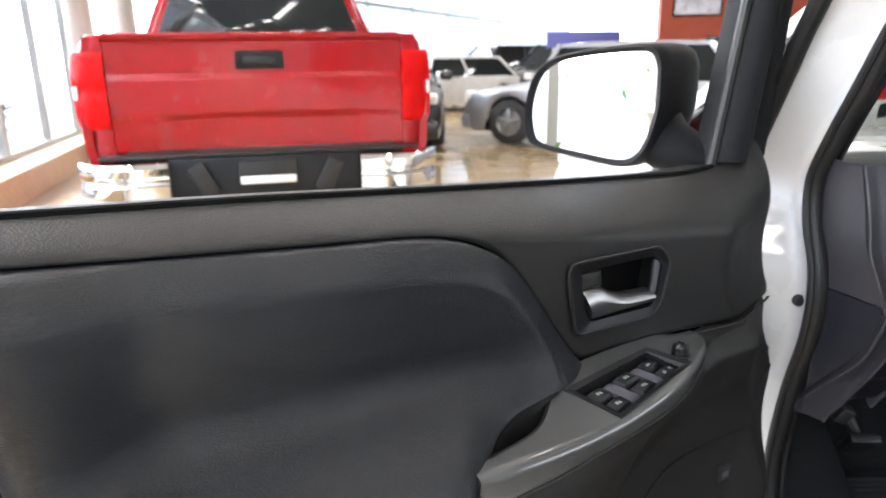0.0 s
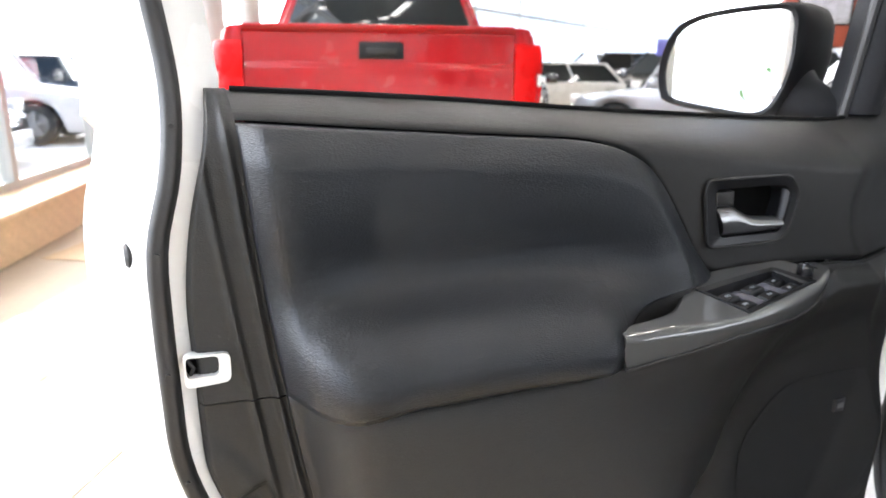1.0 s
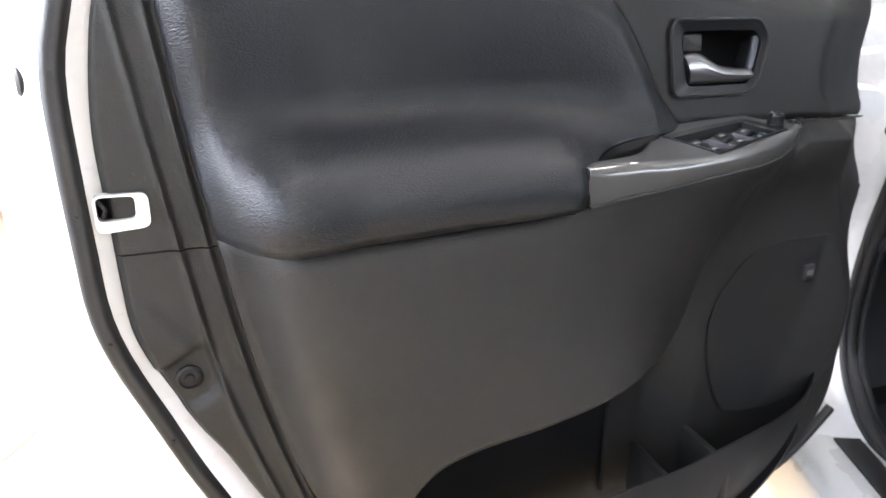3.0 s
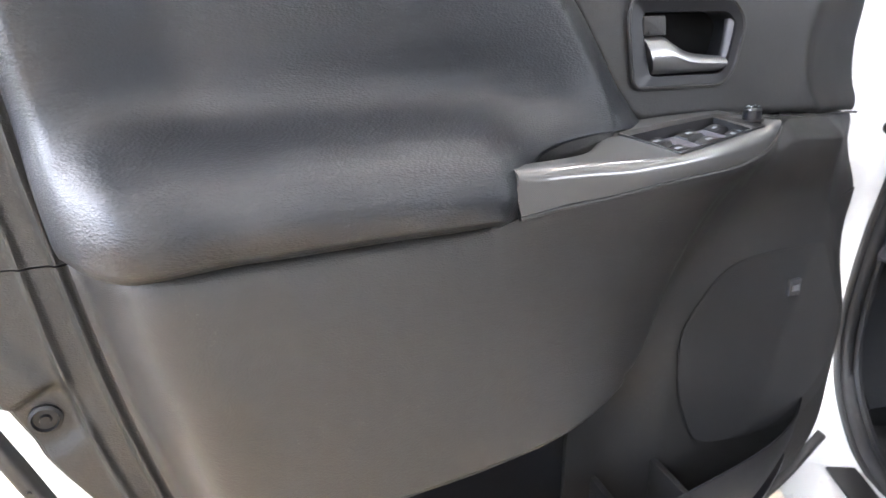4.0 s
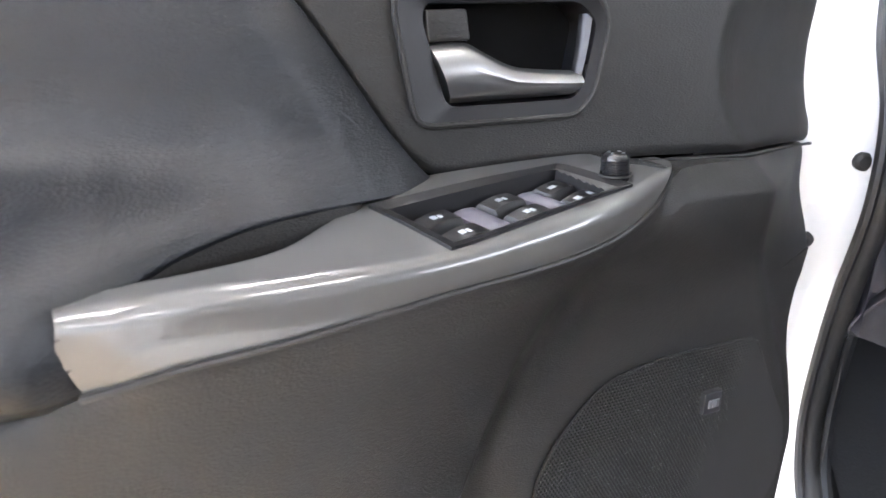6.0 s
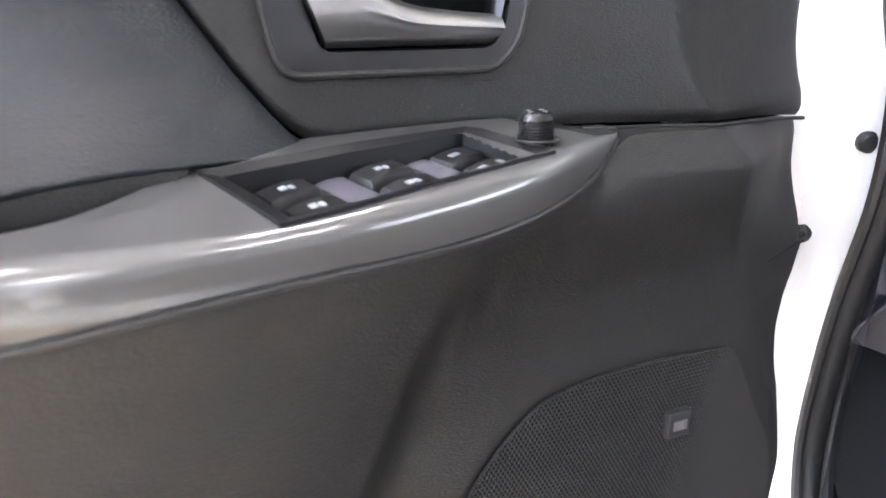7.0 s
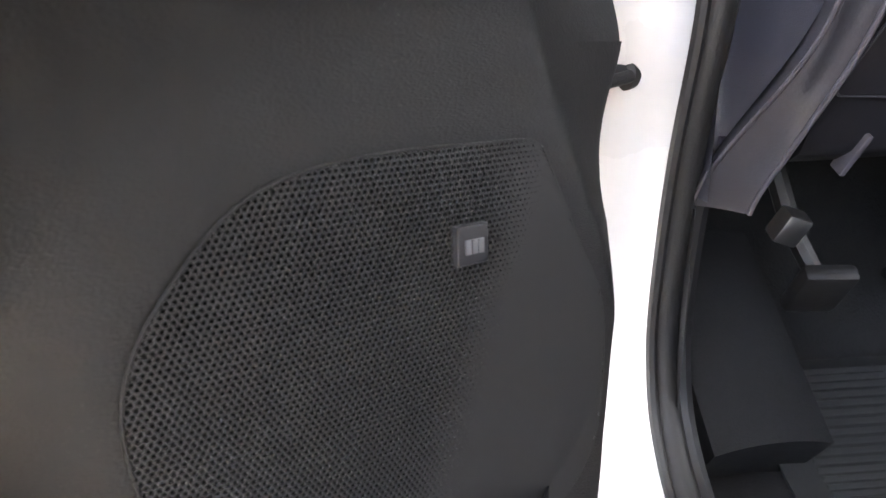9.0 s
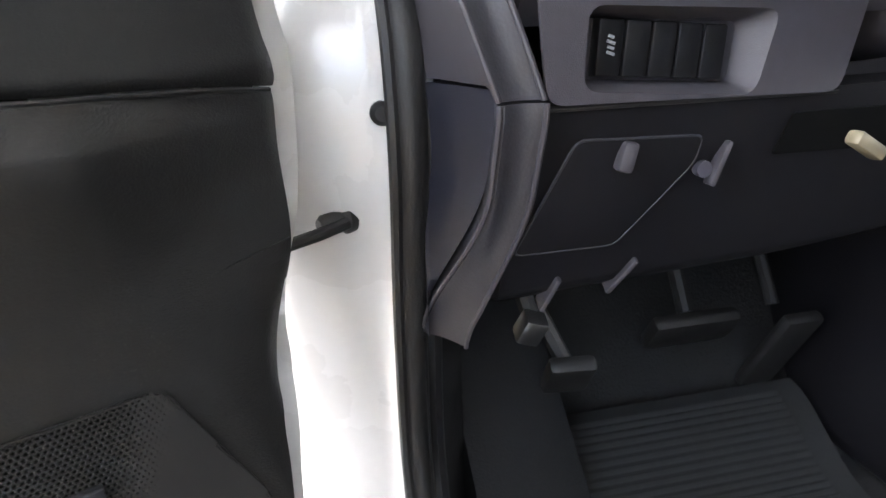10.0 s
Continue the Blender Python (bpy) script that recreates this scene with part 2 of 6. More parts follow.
def box(bm, x0, x1, y0, y1, z0, z1, bevel=0.0, seg=2, m=None):
    """Adds a box with rounded edges to bm."""
    b = bmesh.new()
    bmesh.ops.create_cube(b, size=1)
    for v in b.verts:
        v.co = ((x0 + x1) / 2 + v.co.x * (x1 - x0), (y0 + y1) / 2 + v.co.y * (y1 - y0), (z0 + z1) / 2 + v.co.z * (z1 - z0))
    if bevel:
        bmesh.ops.bevel(b, geom=b.edges[:], offset=bevel, segments=seg, affect="EDGES", profile=0.5)
    if m is not None:
        b.transform(m)
    tmp = bpy.data.meshes.new("tmp")
    b.to_mesh(tmp)
    b.free()
    bm.from_mesh(tmp)
    bpy.data.meshes.remove(tmp)
    return bm


def boxed(*a, **k):
    return box(bmesh.new(), *a, **k)


def sheet(f, nu, nv, depth=None, bm=None):
    """A surface from f(u, v), u and v from 0 to 1; depth, a vector, gives it a border that runs back by so much."""
    bm = bm or bmesh.new()
    g = [[bm.verts.new(f(i / nu, j / nv)) for j in range(nv + 1)] for i in range(nu + 1)]
    for i in range(nu):
        for j in range(nv):
            bm.faces.new((g[i][j], g[i + 1][j], g[i + 1][j + 1], g[i][j + 1]))
    if depth is not None:
        loop = [g[i][0] for i in range(nu)] + [g[nu][j] for j in range(nv)] + [g[i][nv] for i in range(nu, 0, -1)] + [g[0][j] for j in range(nv, 0, -1)]
        back = [bm.verts.new(v.co + Vector(depth)) for v in loop]
        for i in range(len(loop)):
            k = (i + 1) % len(loop)
            bm.faces.new((loop[i], loop[k], back[k], back[i]))
    return bm


def rounded(points, radius, steps=4):
    """A closed polygon with its corners rounded."""
    out = []
    n = len(points)
    for i in range(n):
        p, a, b = Vector(points[i]), Vector(points[i - 1]), Vector(points[(i + 1) % n])
        r = min(radius, (a - p).length * 0.45, (b - p).length * 0.45)
        p0, p1 = p + (a - p).normalized() * r, p + (b - p).normalized() * r
        for k in range(steps + 1):
            t = k / steps
            out.append(p0 * (1 - t) ** 2 + p * 2 * t * (1 - t) + p1 * t * t)
    return out


def slab(outline, back, bevel=0.0, bm=None):
    """A plate: a closed outline of 3D points and a vector to its back; bevel rounds the front edge by stepping in."""
    bm = bm or bmesh.new()
    pts = [Vector(p) for p in outline]
    back = Vector(back)
    mid = sum(pts, Vector()) / len(pts)
    rings = []
    if bevel:
        away = -back.normalized()
        for k in range(4):
            a = math.pi / 2 * k / 3
            rings.append([p + (mid - p).normalized() * bevel * (1 - math.cos(a)) - away * bevel * (1 - math.sin(a)) for p in pts])
        rings.reverse()
        rings.append([p + back for p in pts])
    else:
        rings = [pts, [p + back for p in pts]]
    vs = [[bm.verts.new(p) for p in r] for r in rings]
    bm.faces.new(vs[0])
    bm.faces.new(list(reversed(vs[-1])))
    n = len(pts)
    for a, b in zip(vs, vs[1:]):
        for i in range(n):
            bm.faces.new((a[i], a[(i + 1) % n], b[(i + 1) % n], b[i]))
    return bm


def ring_plate(outer, inner, back, bm=None):
    """A frame between two outlines of equal count, with depth."""
    bm = bm or bmesh.new()
    back = Vector(back)
    loops = [[bm.verts.new(Vector(p)) for p in outer], [bm.verts.new(Vector(p)) for p in inner],
             [bm.verts.new(Vector(p) + back) for p in inner], [bm.verts.new(Vector(p) + back) for p in outer]]
    n = len(outer)
    for a, b in ((0, 1), (1, 2), (2, 3), (3, 0)):
        for i in range(n):
            k = (i + 1) % n
            bm.faces.new((loops[a][i], loops[a][k], loops[b][k], loops[b][i]))
    return bm


def tube(path, radius, seg=10, closed=False, flat=1.0, bm=None, side=None):
    """A round or flattened bar along a path; radius may be a list."""
    bm = bm or bmesh.new()
    pts = [Vector(p) for p in path]
    n = len(pts)
    rings = []
    up = Vector(side) if side else None
    for i, p in enumerate(pts):
        a = pts[i - 1] if (i or closed) else p
        b = pts[(i + 1) % n] if (i + 1 < n or closed) else p
        d = (b - a).normalized()
        if up is None:
            up = d.orthogonal()
        e1 = (up - d * up.dot(d)).normalized()
        if side is None:
            up = e1
        e2 = d.cross(e1)
        r = radius[i] if isinstance(radius, (list, tuple)) else radius
        rings.append([bm.verts.new(p + e1 * r * math.cos(2 * math.pi * k / seg) + e2 * r * flat * math.sin(2 * math.pi * k / seg)) for k in range(seg)])
    for i in range(n if closed else n - 1):
        a, b = rings[i], rings[(i + 1) % n]
        for k in range(seg):
            bm.faces.new((a[k], a[(k + 1) % seg], b[(k + 1) % seg], b[k]))
    if not closed:
        bm.faces.new(rings[0])
        bm.faces.new(rings[-1])
    return bm


def lathe(profile, axis="z", seg=28, bm=None, m=None, caps=True):
    """A turned body from (radius, height) rows."""
    bm = bm or bmesh.new()
    rings = []
    for r, h in profile:
        ring = []
        for k in range(seg):
            a = 2 * math.pi * k / seg
            c, s = r * math.cos(a), r * math.sin(a)
            p = Vector((c, s, h)) if axis == "z" else (Vector((h, c, s)) if axis == "x" else Vector((c, h, s)))
            ring.append(bm.verts.new(m @ p if m is not None else p))
        rings.append(ring)
    for a, b in zip(rings, rings[1:]):
        for k in range(seg):
            bm.faces.new((a[k], a[(k + 1) % seg], b[(k + 1) % seg], b[k]))
    if caps:
        bm.faces.new(rings[0])
        bm.faces.new(rings[-1])
    return bm


def smooth_path(pts, n):
    """n points evenly along a smooth curve through pts."""
    pts = [Vector(p) for p in pts]
    out = []
    for i in range(len(pts) - 1):
        p0, p1, p2, p3 = pts[max(i - 1, 0)], pts[i], pts[i + 1], pts[min(i + 2, len(pts) - 1)]
        for k in range(12):
            t = k / 12
            out.append(0.5 * (2 * p1 + (p2 - p0) * t + (2 * p0 - 5 * p1 + 4 * p2 - p3) * t * t + (3 * p1 - p0 - 3 * p2 + p3) * t ** 3))
    out.append(pts[-1])
    d = [0.0]
    for a, b in zip(out, out[1:]):
        d.append(d[-1] + (b - a).length)
    res, j = [], 0
    for i in range(n):
        w = d[-1] * i / (n - 1)
        while j < len(d) - 2 and d[j + 1] < w:
            j += 1
        t = (w - d[j]) / max(1e-9, d[j + 1] - d[j])
        res.append(out[j].lerp(out[j + 1], min(1, t)))
    return res


def inside(poly, x, z):
    hit = False
    for i in range(len(poly)):
        (x0, z0), (x1, z1) = poly[i - 1], poly[i]
        if (z0 > z) != (z1 > z) and x < x0 + (z - z0) / (z1 - z0) * (x1 - x0):
            hit = not hit
    return hit


# ---- the showroom ----
def structure(name, bm, mat, label, category="", smooth=False):
    ob = part(name, bm, mat, None, smooth=smooth)
    return tagged(ob, label, category or name.split("_")[0], kind="structure")


ROOM = [(-0.0, -9.4), (16, -9.4), (16, 36), (5.3, 36), (-5.6, 12.7)]
structure("ground", boxed(-90, 90, -70, 110, -0.35, -0.06), M_LOT, "pale concrete car park outside the showroom windows", "ground")
floor = structure("floor", slab([(x, y, -0.006) for x, y in ROOM], (0, 0, -0.05)), M_GROUT, "tan glazed tile floor of the showroom, with grey joints", "floor")
structure("ceiling", slab([(x, y, 5.4) for x, y in ROOM], (0, 0, -0.2)), M_CEIL, "pale grey flat showroom ceiling", "ceiling")

def haze(u, w):
    a = radians(60 + 165 * u)
    return Vector((-2 + 66 * math.cos(a), 8 + 66 * math.sin(a), -0.06 + 46 * w))


tagged(part("backdrop", sheet(haze, 40, 4, None), M_HAZE, None), "bright white overcast sky and haze beyond the car park", "backdrop", kind="structure")

# the window wall runs beside the cars, a little askew
WALL = pose(-3.52, 4.6, 0, 0, 0, 14.3)          # its local y runs along the wall, x points into the room


def in_wall(x, y, z=0):
    return WALL @ Vector((x, y, z))


def wall_box(*a, bevel=0.0):
    return boxed(*a, bevel=bevel, m=WALL)


sill = tagged(part("window_sill", wall_box(-0.42, 0.0, -14.2, 8.6, 0.0, 0.27), M_SILL, None, smooth=False), "tan wooden ledge under the tall showroom windows", "sill", kind="structure")
part("sill_board", wall_box(-0.44, 0.03, -14.2, 8.6, 0.272, 0.31, bevel=0.006), M_SILL, sill)
structure("wall_west", wall_box(-0.42, -0.12, -14.2, 8.6, 4.6, 5.2), M_WALLW, "white wall above the tall windows", "wall")
for i in range(15):
    bm = bmesh.new()
    box(bm, -0.40, -0.34, -14 + i * 1.5, -12.5 + i * 1.5, 0.31, 0.37, m=WALL)
    box(bm, -0.40, -0.34, -14 + i * 1.5, -12.5 + i * 1.5, 4.54, 4.6, m=WALL)
    box(bm, -0.41, -0.33, -14.035 + i * 1.5, -13.965 + i * 1.5, 0.37, 4.54, m=WALL)
    win = structure("window_%d" % (i + 1), bm, M_FRAME, "tall window in a pale aluminium frame", "window")
    p = part("pane", boxed(-0.372, -0.366, -13.96 + i * 1.5, -12.54 + i * 1.5, 0.37, 4.54, m=WALL), M_PANE, win, smooth=False)
    p.visible_shadow = False
for k, (lx, ly, w) in enumerate(((0.10, 4.4, 0.16), (0.10, -4.2, 0.16), (0.10, 7.7, 0.18))):
    col = thing("column", pose(*in_wall(lx, ly)), "round beige painted column beside the window ledge", "column", "columns by the windows")
    part("shaft", lathe([(w, 0.0), (w, 5.2)], seg=32), M_COLUMN, col)
    part("base_ring", lathe([(w + 0.02, 0.0), (w + 0.02, 0.09), (w + 0.004, 0.1)], seg=32), M_WALLW, col)

# the far facade and the closing walls
FAR = pose(-5.6, 12.7, 0, 0, 0, -25)


def far_box(*a):
    return boxed(*a, m=FAR)


structure("wall_north", far_box(-0.3, 0.0, 0, 25.6, 0, 0.5), M_WALLW, "low white wall under the far glass front", "wall")
structure("wall_north_top", far_box(-0.3, 0.0, 0, 25.6, 4.4, 5.2), M_WALLW, "white band above the far glass front", "wall")
for i in range(8):
    bm = bmesh.new()
    box(bm, -0.2, -0.1, i * 3 - 0.05, i * 3 + 0.05, 0.5, 4.4, m=FAR)
    box(bm, -0.2, -0.1, i * 3 + 0.05, i * 3 + 2.95, 2.9, 3.0, m=FAR)
    structure("window_far_%d" % (i + 1), bm, M_FRAME, "far glass front with slim pale mullions", "window")
structure("wall_east", boxed(15.8, 16, -9.6, 36, 0, 5.2), M_WALLG, "plain grey wall that closes the showroom", "wall")
structure("wall_south", boxed(0, 16, -9.6, -9.4, 0, 5.2), M_WALLW, "plain pale rear wall", "wall")
structure("wall_red", boxed(6.0, 10.6, 18.0, 18.3, 1.55, 5.2), M_REDWALL, "brick-red painted partition wall", "wall")
structure("wall_beige", boxed(6.0, 10.6, 18.05, 18.25, 0.0, 1.55), material("beige_wall_paint", (0.55, 0.47, 0.36), 0.6, vary=0.05, vary_scale=2), "beige lower part of the partition wall", "wall")
pic = thing("wall_picture", pose(6.3, 17.98, 2.3), "framed picture on the red wall", "picture")
part("frame", ring_plate([(0, 0, 0), (1.3, 0, 0), (1.3, 0, 0.7), (0, 0, 0.7)], [(0.05, 0, 0.05), (1.25, 0, 0.05), (1.25, 0, 0.65), (0.05, 0, 0.65)], (0, 0.03, 0)), M_PLASTIC2, pic, smooth=False)
part("sheet", boxed(0.05, 1.25, 0.008, 0.02, 0.05, 0.65), material("pale_print", (0.55, 0.55, 0.6), 0.3, vary=0.5, vary_scale=4), pic, smooth=False)
sign = thing("sign_board", pose(2.95, 17.5, 0), "long blue and violet sign board on two slim posts", "sign")
part("board", boxed(0, 1.9, 0, 0.05, 1.55, 1.95, bevel=0.01), M_BLUE, sign)
for x in (0.2, 1.7):
    part("post", boxed(x - 0.03, x + 0.03, 0.052, 0.1, 0, 1.8), M_FRAME, sign)

# lamps on the ceiling: rows of long lit fittings
lamp = thing("ceiling_light", pose(-2.2, -8.0, 5.19), "long white ceiling light fitting with a lit diffuser", "lamp", "ceiling lights")
part("housing", boxed(-0.11, 0.11, -0.75, 0.75, -0.05, 0.0, bevel=0.01), M_FRAME, lamp)
part("diffuser", boxed(-0.09, 0.09, -0.73, 0.73, -0.085, -0.052, bevel=0.012), M_TUBE, lamp)
for ix in range(5):
    for iy in range(9):
        if ix or iy:
            copy_thing(lamp, pose(-2.2 + ix * 2.6, -8.0 + iy * 3.4, 5.19))


# ---- cars of the showroom and the lot ----
def wheel(parent, x, y, r, w, side):
    """A wheel: tyre with a spoked rim under it."""
    t = part("wheel", lathe([(r * 0.62, -w / 2), (r * 0.93, -w / 2), (r, -w * 0.36), (r, w * 0.36), (r * 0.93, w / 2), (r * 0.62, w / 2)], "y", 32, caps=False), M_TYRE, parent, "black tyre", at=pose(x, y, r))
    bm = bmesh.new()
    lathe([(r * 0.63, -w * 0.47), (r * 0.60, -w * 0.3), (r * 0.55, w * 0.3), (r * 0.63, w * 0.47)], "y", 32, bm, caps=False)
    lathe([(r * 0.58, side * w * 0.1), (0.02, side * w * 0.14)], "y", 32, bm)
    for k in range(5):
        box(bm, -r * 0.07, r * 0.07, side * w * 0.40 - 0.012, side * w * 0.40 + 0.012, 0, r * 0.6, bevel=0.004, m=pose(0, 0, 0, 0, 72 * k))
    lathe([(r * 0.16, side * w * 0.36), (r * 0.16, side * w * 0.44), (r * 0.1, side * w * 0.47)], "y", 16, bm)
    part("rim", bm, M_SATIN, t, "silver spoked rim")


def car(name, m, length, width, height, paint, label, belt=0.62, nose=0.28, tail=0.18, roof=(0.34, 0.80), dark=M_DARKGLASS, clearance=0.2, boxy=0.0, group=""):
    """A parked car: a lofted body with wheel arches, a glass house with pillars, lamps, bumpers and wheels. It looks along its own +x."""
    top = thing(name, m, label, "car", group)
    zb = height * belt
    hood = table([(0, zb * 0.62), (0.03, zb * 0.80), (nose * 0.6, zb * 0.93), (nose, zb), (1 - tail, zb * 1.02), (0.985, zb * (0.9 + 0.1 * boxy)), (1, zb * (0.7 + 0.3 * boxy))])
    half = table([(0, width * 0.36), (0.05, width * 0.45), (0.2, width * 0.5), (0.8, width * 0.5), (0.96, width * 0.46), (1, width * 0.42)])
    rw = height * 0.225
    wx = (0.19, 0.80)

    def body(u, w):
        x = u
        a = math.pi * (w * 1.0)
        h, zt = half(x), hood(x)
        zlow = clearance
        for c in wx:
            dx = (x - c) * length
            rr = rw * 1.16
            if abs(dx) < rr:
                zlow = max(zlow, rw + math.sqrt(rr * rr - dx * dx) - 0.0)
        side = -1 if w < 0.5 else 1
        k = abs(w - 0.5) * 2
        if k > 0.30:
            q = (k - 0.30) / 0.70
            bulge = 1 - 0.05 * (2 * q - 0.9) ** 2
            return Vector(((0.5 - x) * length, side * h * bulge, zt * 0.985 - (zt * 0.985 - zlow) * q))
        q = k / 0.30
        return Vector(((0.5 - x) * length, side * h * 0.955 * q ** 0.8, zt + 0.02 * (1 - q * q)))
    part("body", sheet(body, 64, 26), paint, top, angle=50)
    part("underbody", boxed(-length * 0.46, length * 0.46, -width * 0.40, width * 0.40, clearance * 0.9, clearance + 0.12), M_RUBBER, top)
    r0, r1 = roof
    base0, base1 = nose, 1 - tail * (0.55 if not boxy else 0.12)
    tilt = 0.14 * width

    def house(grow, zlo, zhi):
        rows = []
        for z, f in ((zlo, 0.0), (zhi, 1.0)):
            x0, x1 = base0 + (r0 - base0) * f, base1 + (r1 - base1) * f
            y = width * 0.455 * (1 - f) + (width * 0.455 - tilt) * f + grow
            rows.append([Vector(((0.5 - x0) * length, -y, z)), Vector(((0.5 - x0) * length, y, z)), Vector(((0.5 - x1) * length, y, z)), Vector(((0.5 - x1) * length, -y, z))])
        bm = bmesh.new()
        lo = [bm.verts.new(v) for v in rows[0]]
        hi = [bm.verts.new(v) for v in rows[1]]
        for i in range(4):
            bm.faces.new((lo[i], lo[(i + 1) % 4], hi[(i + 1) % 4], hi[i]))
        bm.faces.new(hi)
        bm.faces.new(lo)
        bmesh.ops.bevel(bm, geom=bm.edges[:], offset=0.05, segments=2, affect="EDGES")
        return bm, rows
    bm, rows = house(0.0, zb * 0.97, height - 0.03)
    part("glass_house", bm, dark, top, "dark window glass")

    def roof_f(u, w):
        a = rows[1][0].lerp(rows[1][3], u)
        b = rows[1][1].lerp(rows[1][2], u)
        p = a.lerp(b, w)
        e = min(1.0, 6 * min(u, 1 - u, 0.16)) * min(1.0, 6 * min(w, 1 - w, 0.16))
        return p + Vector((0, 0, 0.012 + 0.035 * e))
    part("roof", sheet(roof_f, 14, 12, (0, 0, -0.05)), paint, top)
    for i in range(4):
        part("pillar", tube([rows[0][i] * 1.0, rows[1][i] + Vector((0, 0, 0.0))], 0.04, 8), paint, top)
    for y in (0, 1):
        part("pillar", tube([rows[0][y].lerp(rows[0][3 - y], 0.45) + Vector((0, (0.008, -0.008)[1 - y], 0)), rows[1][y].lerp(rows[1][3 - y], 0.42)], 0.03, 8), paint if not boxy else M_PLASTIC2, top)
    for side in (-1, 1):
        for c in wx:
            wheel(top, (0.5 - c) * length, side * (width / 2 - 0.12), rw, 0.22, side)
        part("headlight", boxed(length * 0.455, length * 0.49, side * width * 0.35 - 0.16, side * width * 0.35 + 0.12, zb * 0.70, zb * 0.86, bevel=0.03), M_LENSW, top)
        part("taillight", boxed(-length * 0.497, -length * 0.465, side * width * 0.38 - 0.12, side * width * 0.38 + 0.08, zb * 0.72, zb * 0.92, bevel=0.03), M_LENS, top)
        part("door_mirror", boxed((0.5 - nose - 0.05) * length - 0.07, (0.5 - nose - 0.05) * length + 0.07, side * (width / 2 + 0.10) - 0.1, side * (width / 2 + 0.10) + 0.1, zb + 0.0, zb + 0.15, bevel=0.04), paint, top)
        for x in (0.40, 0.62):
            part("door_handle", boxed((0.5 - x) * length - 0.09, (0.5 - x) * length + 0.09, side * width * 0.495 - 0.015, side * width * 0.495 + 0.015, zb * 0.84, zb * 0.87, bevel=0.01), M_CHROME if boxy else paint, top)
    part("grille", boxed(length * 0.465, length * 0.497, -width * 0.24, width * 0.24, zb * 0.50, zb * 0.72, bevel=0.02), M_PLASTIC2, top)
    for k in range(3):
        part("grille_bar", boxed(length * 0.49, length * 0.503, -width * 0.23, width * 0.23, zb * (0.53 + 0.06 * k), zb * (0.555 + 0.06 * k), bevel=0.005), M_CHROME, top)
    part("bumper", boxed(length * 0.455, length * 0.505, -width * 0.42, width * 0.42, clearance, zb * 0.47, bevel=0.05), paint, top)
    part("bumper", boxed(-length * 0.505, -length * 0.455, -width * 0.42, width * 0.42, clearance, zb * 0.5, bevel=0.05), paint, top)
    return top


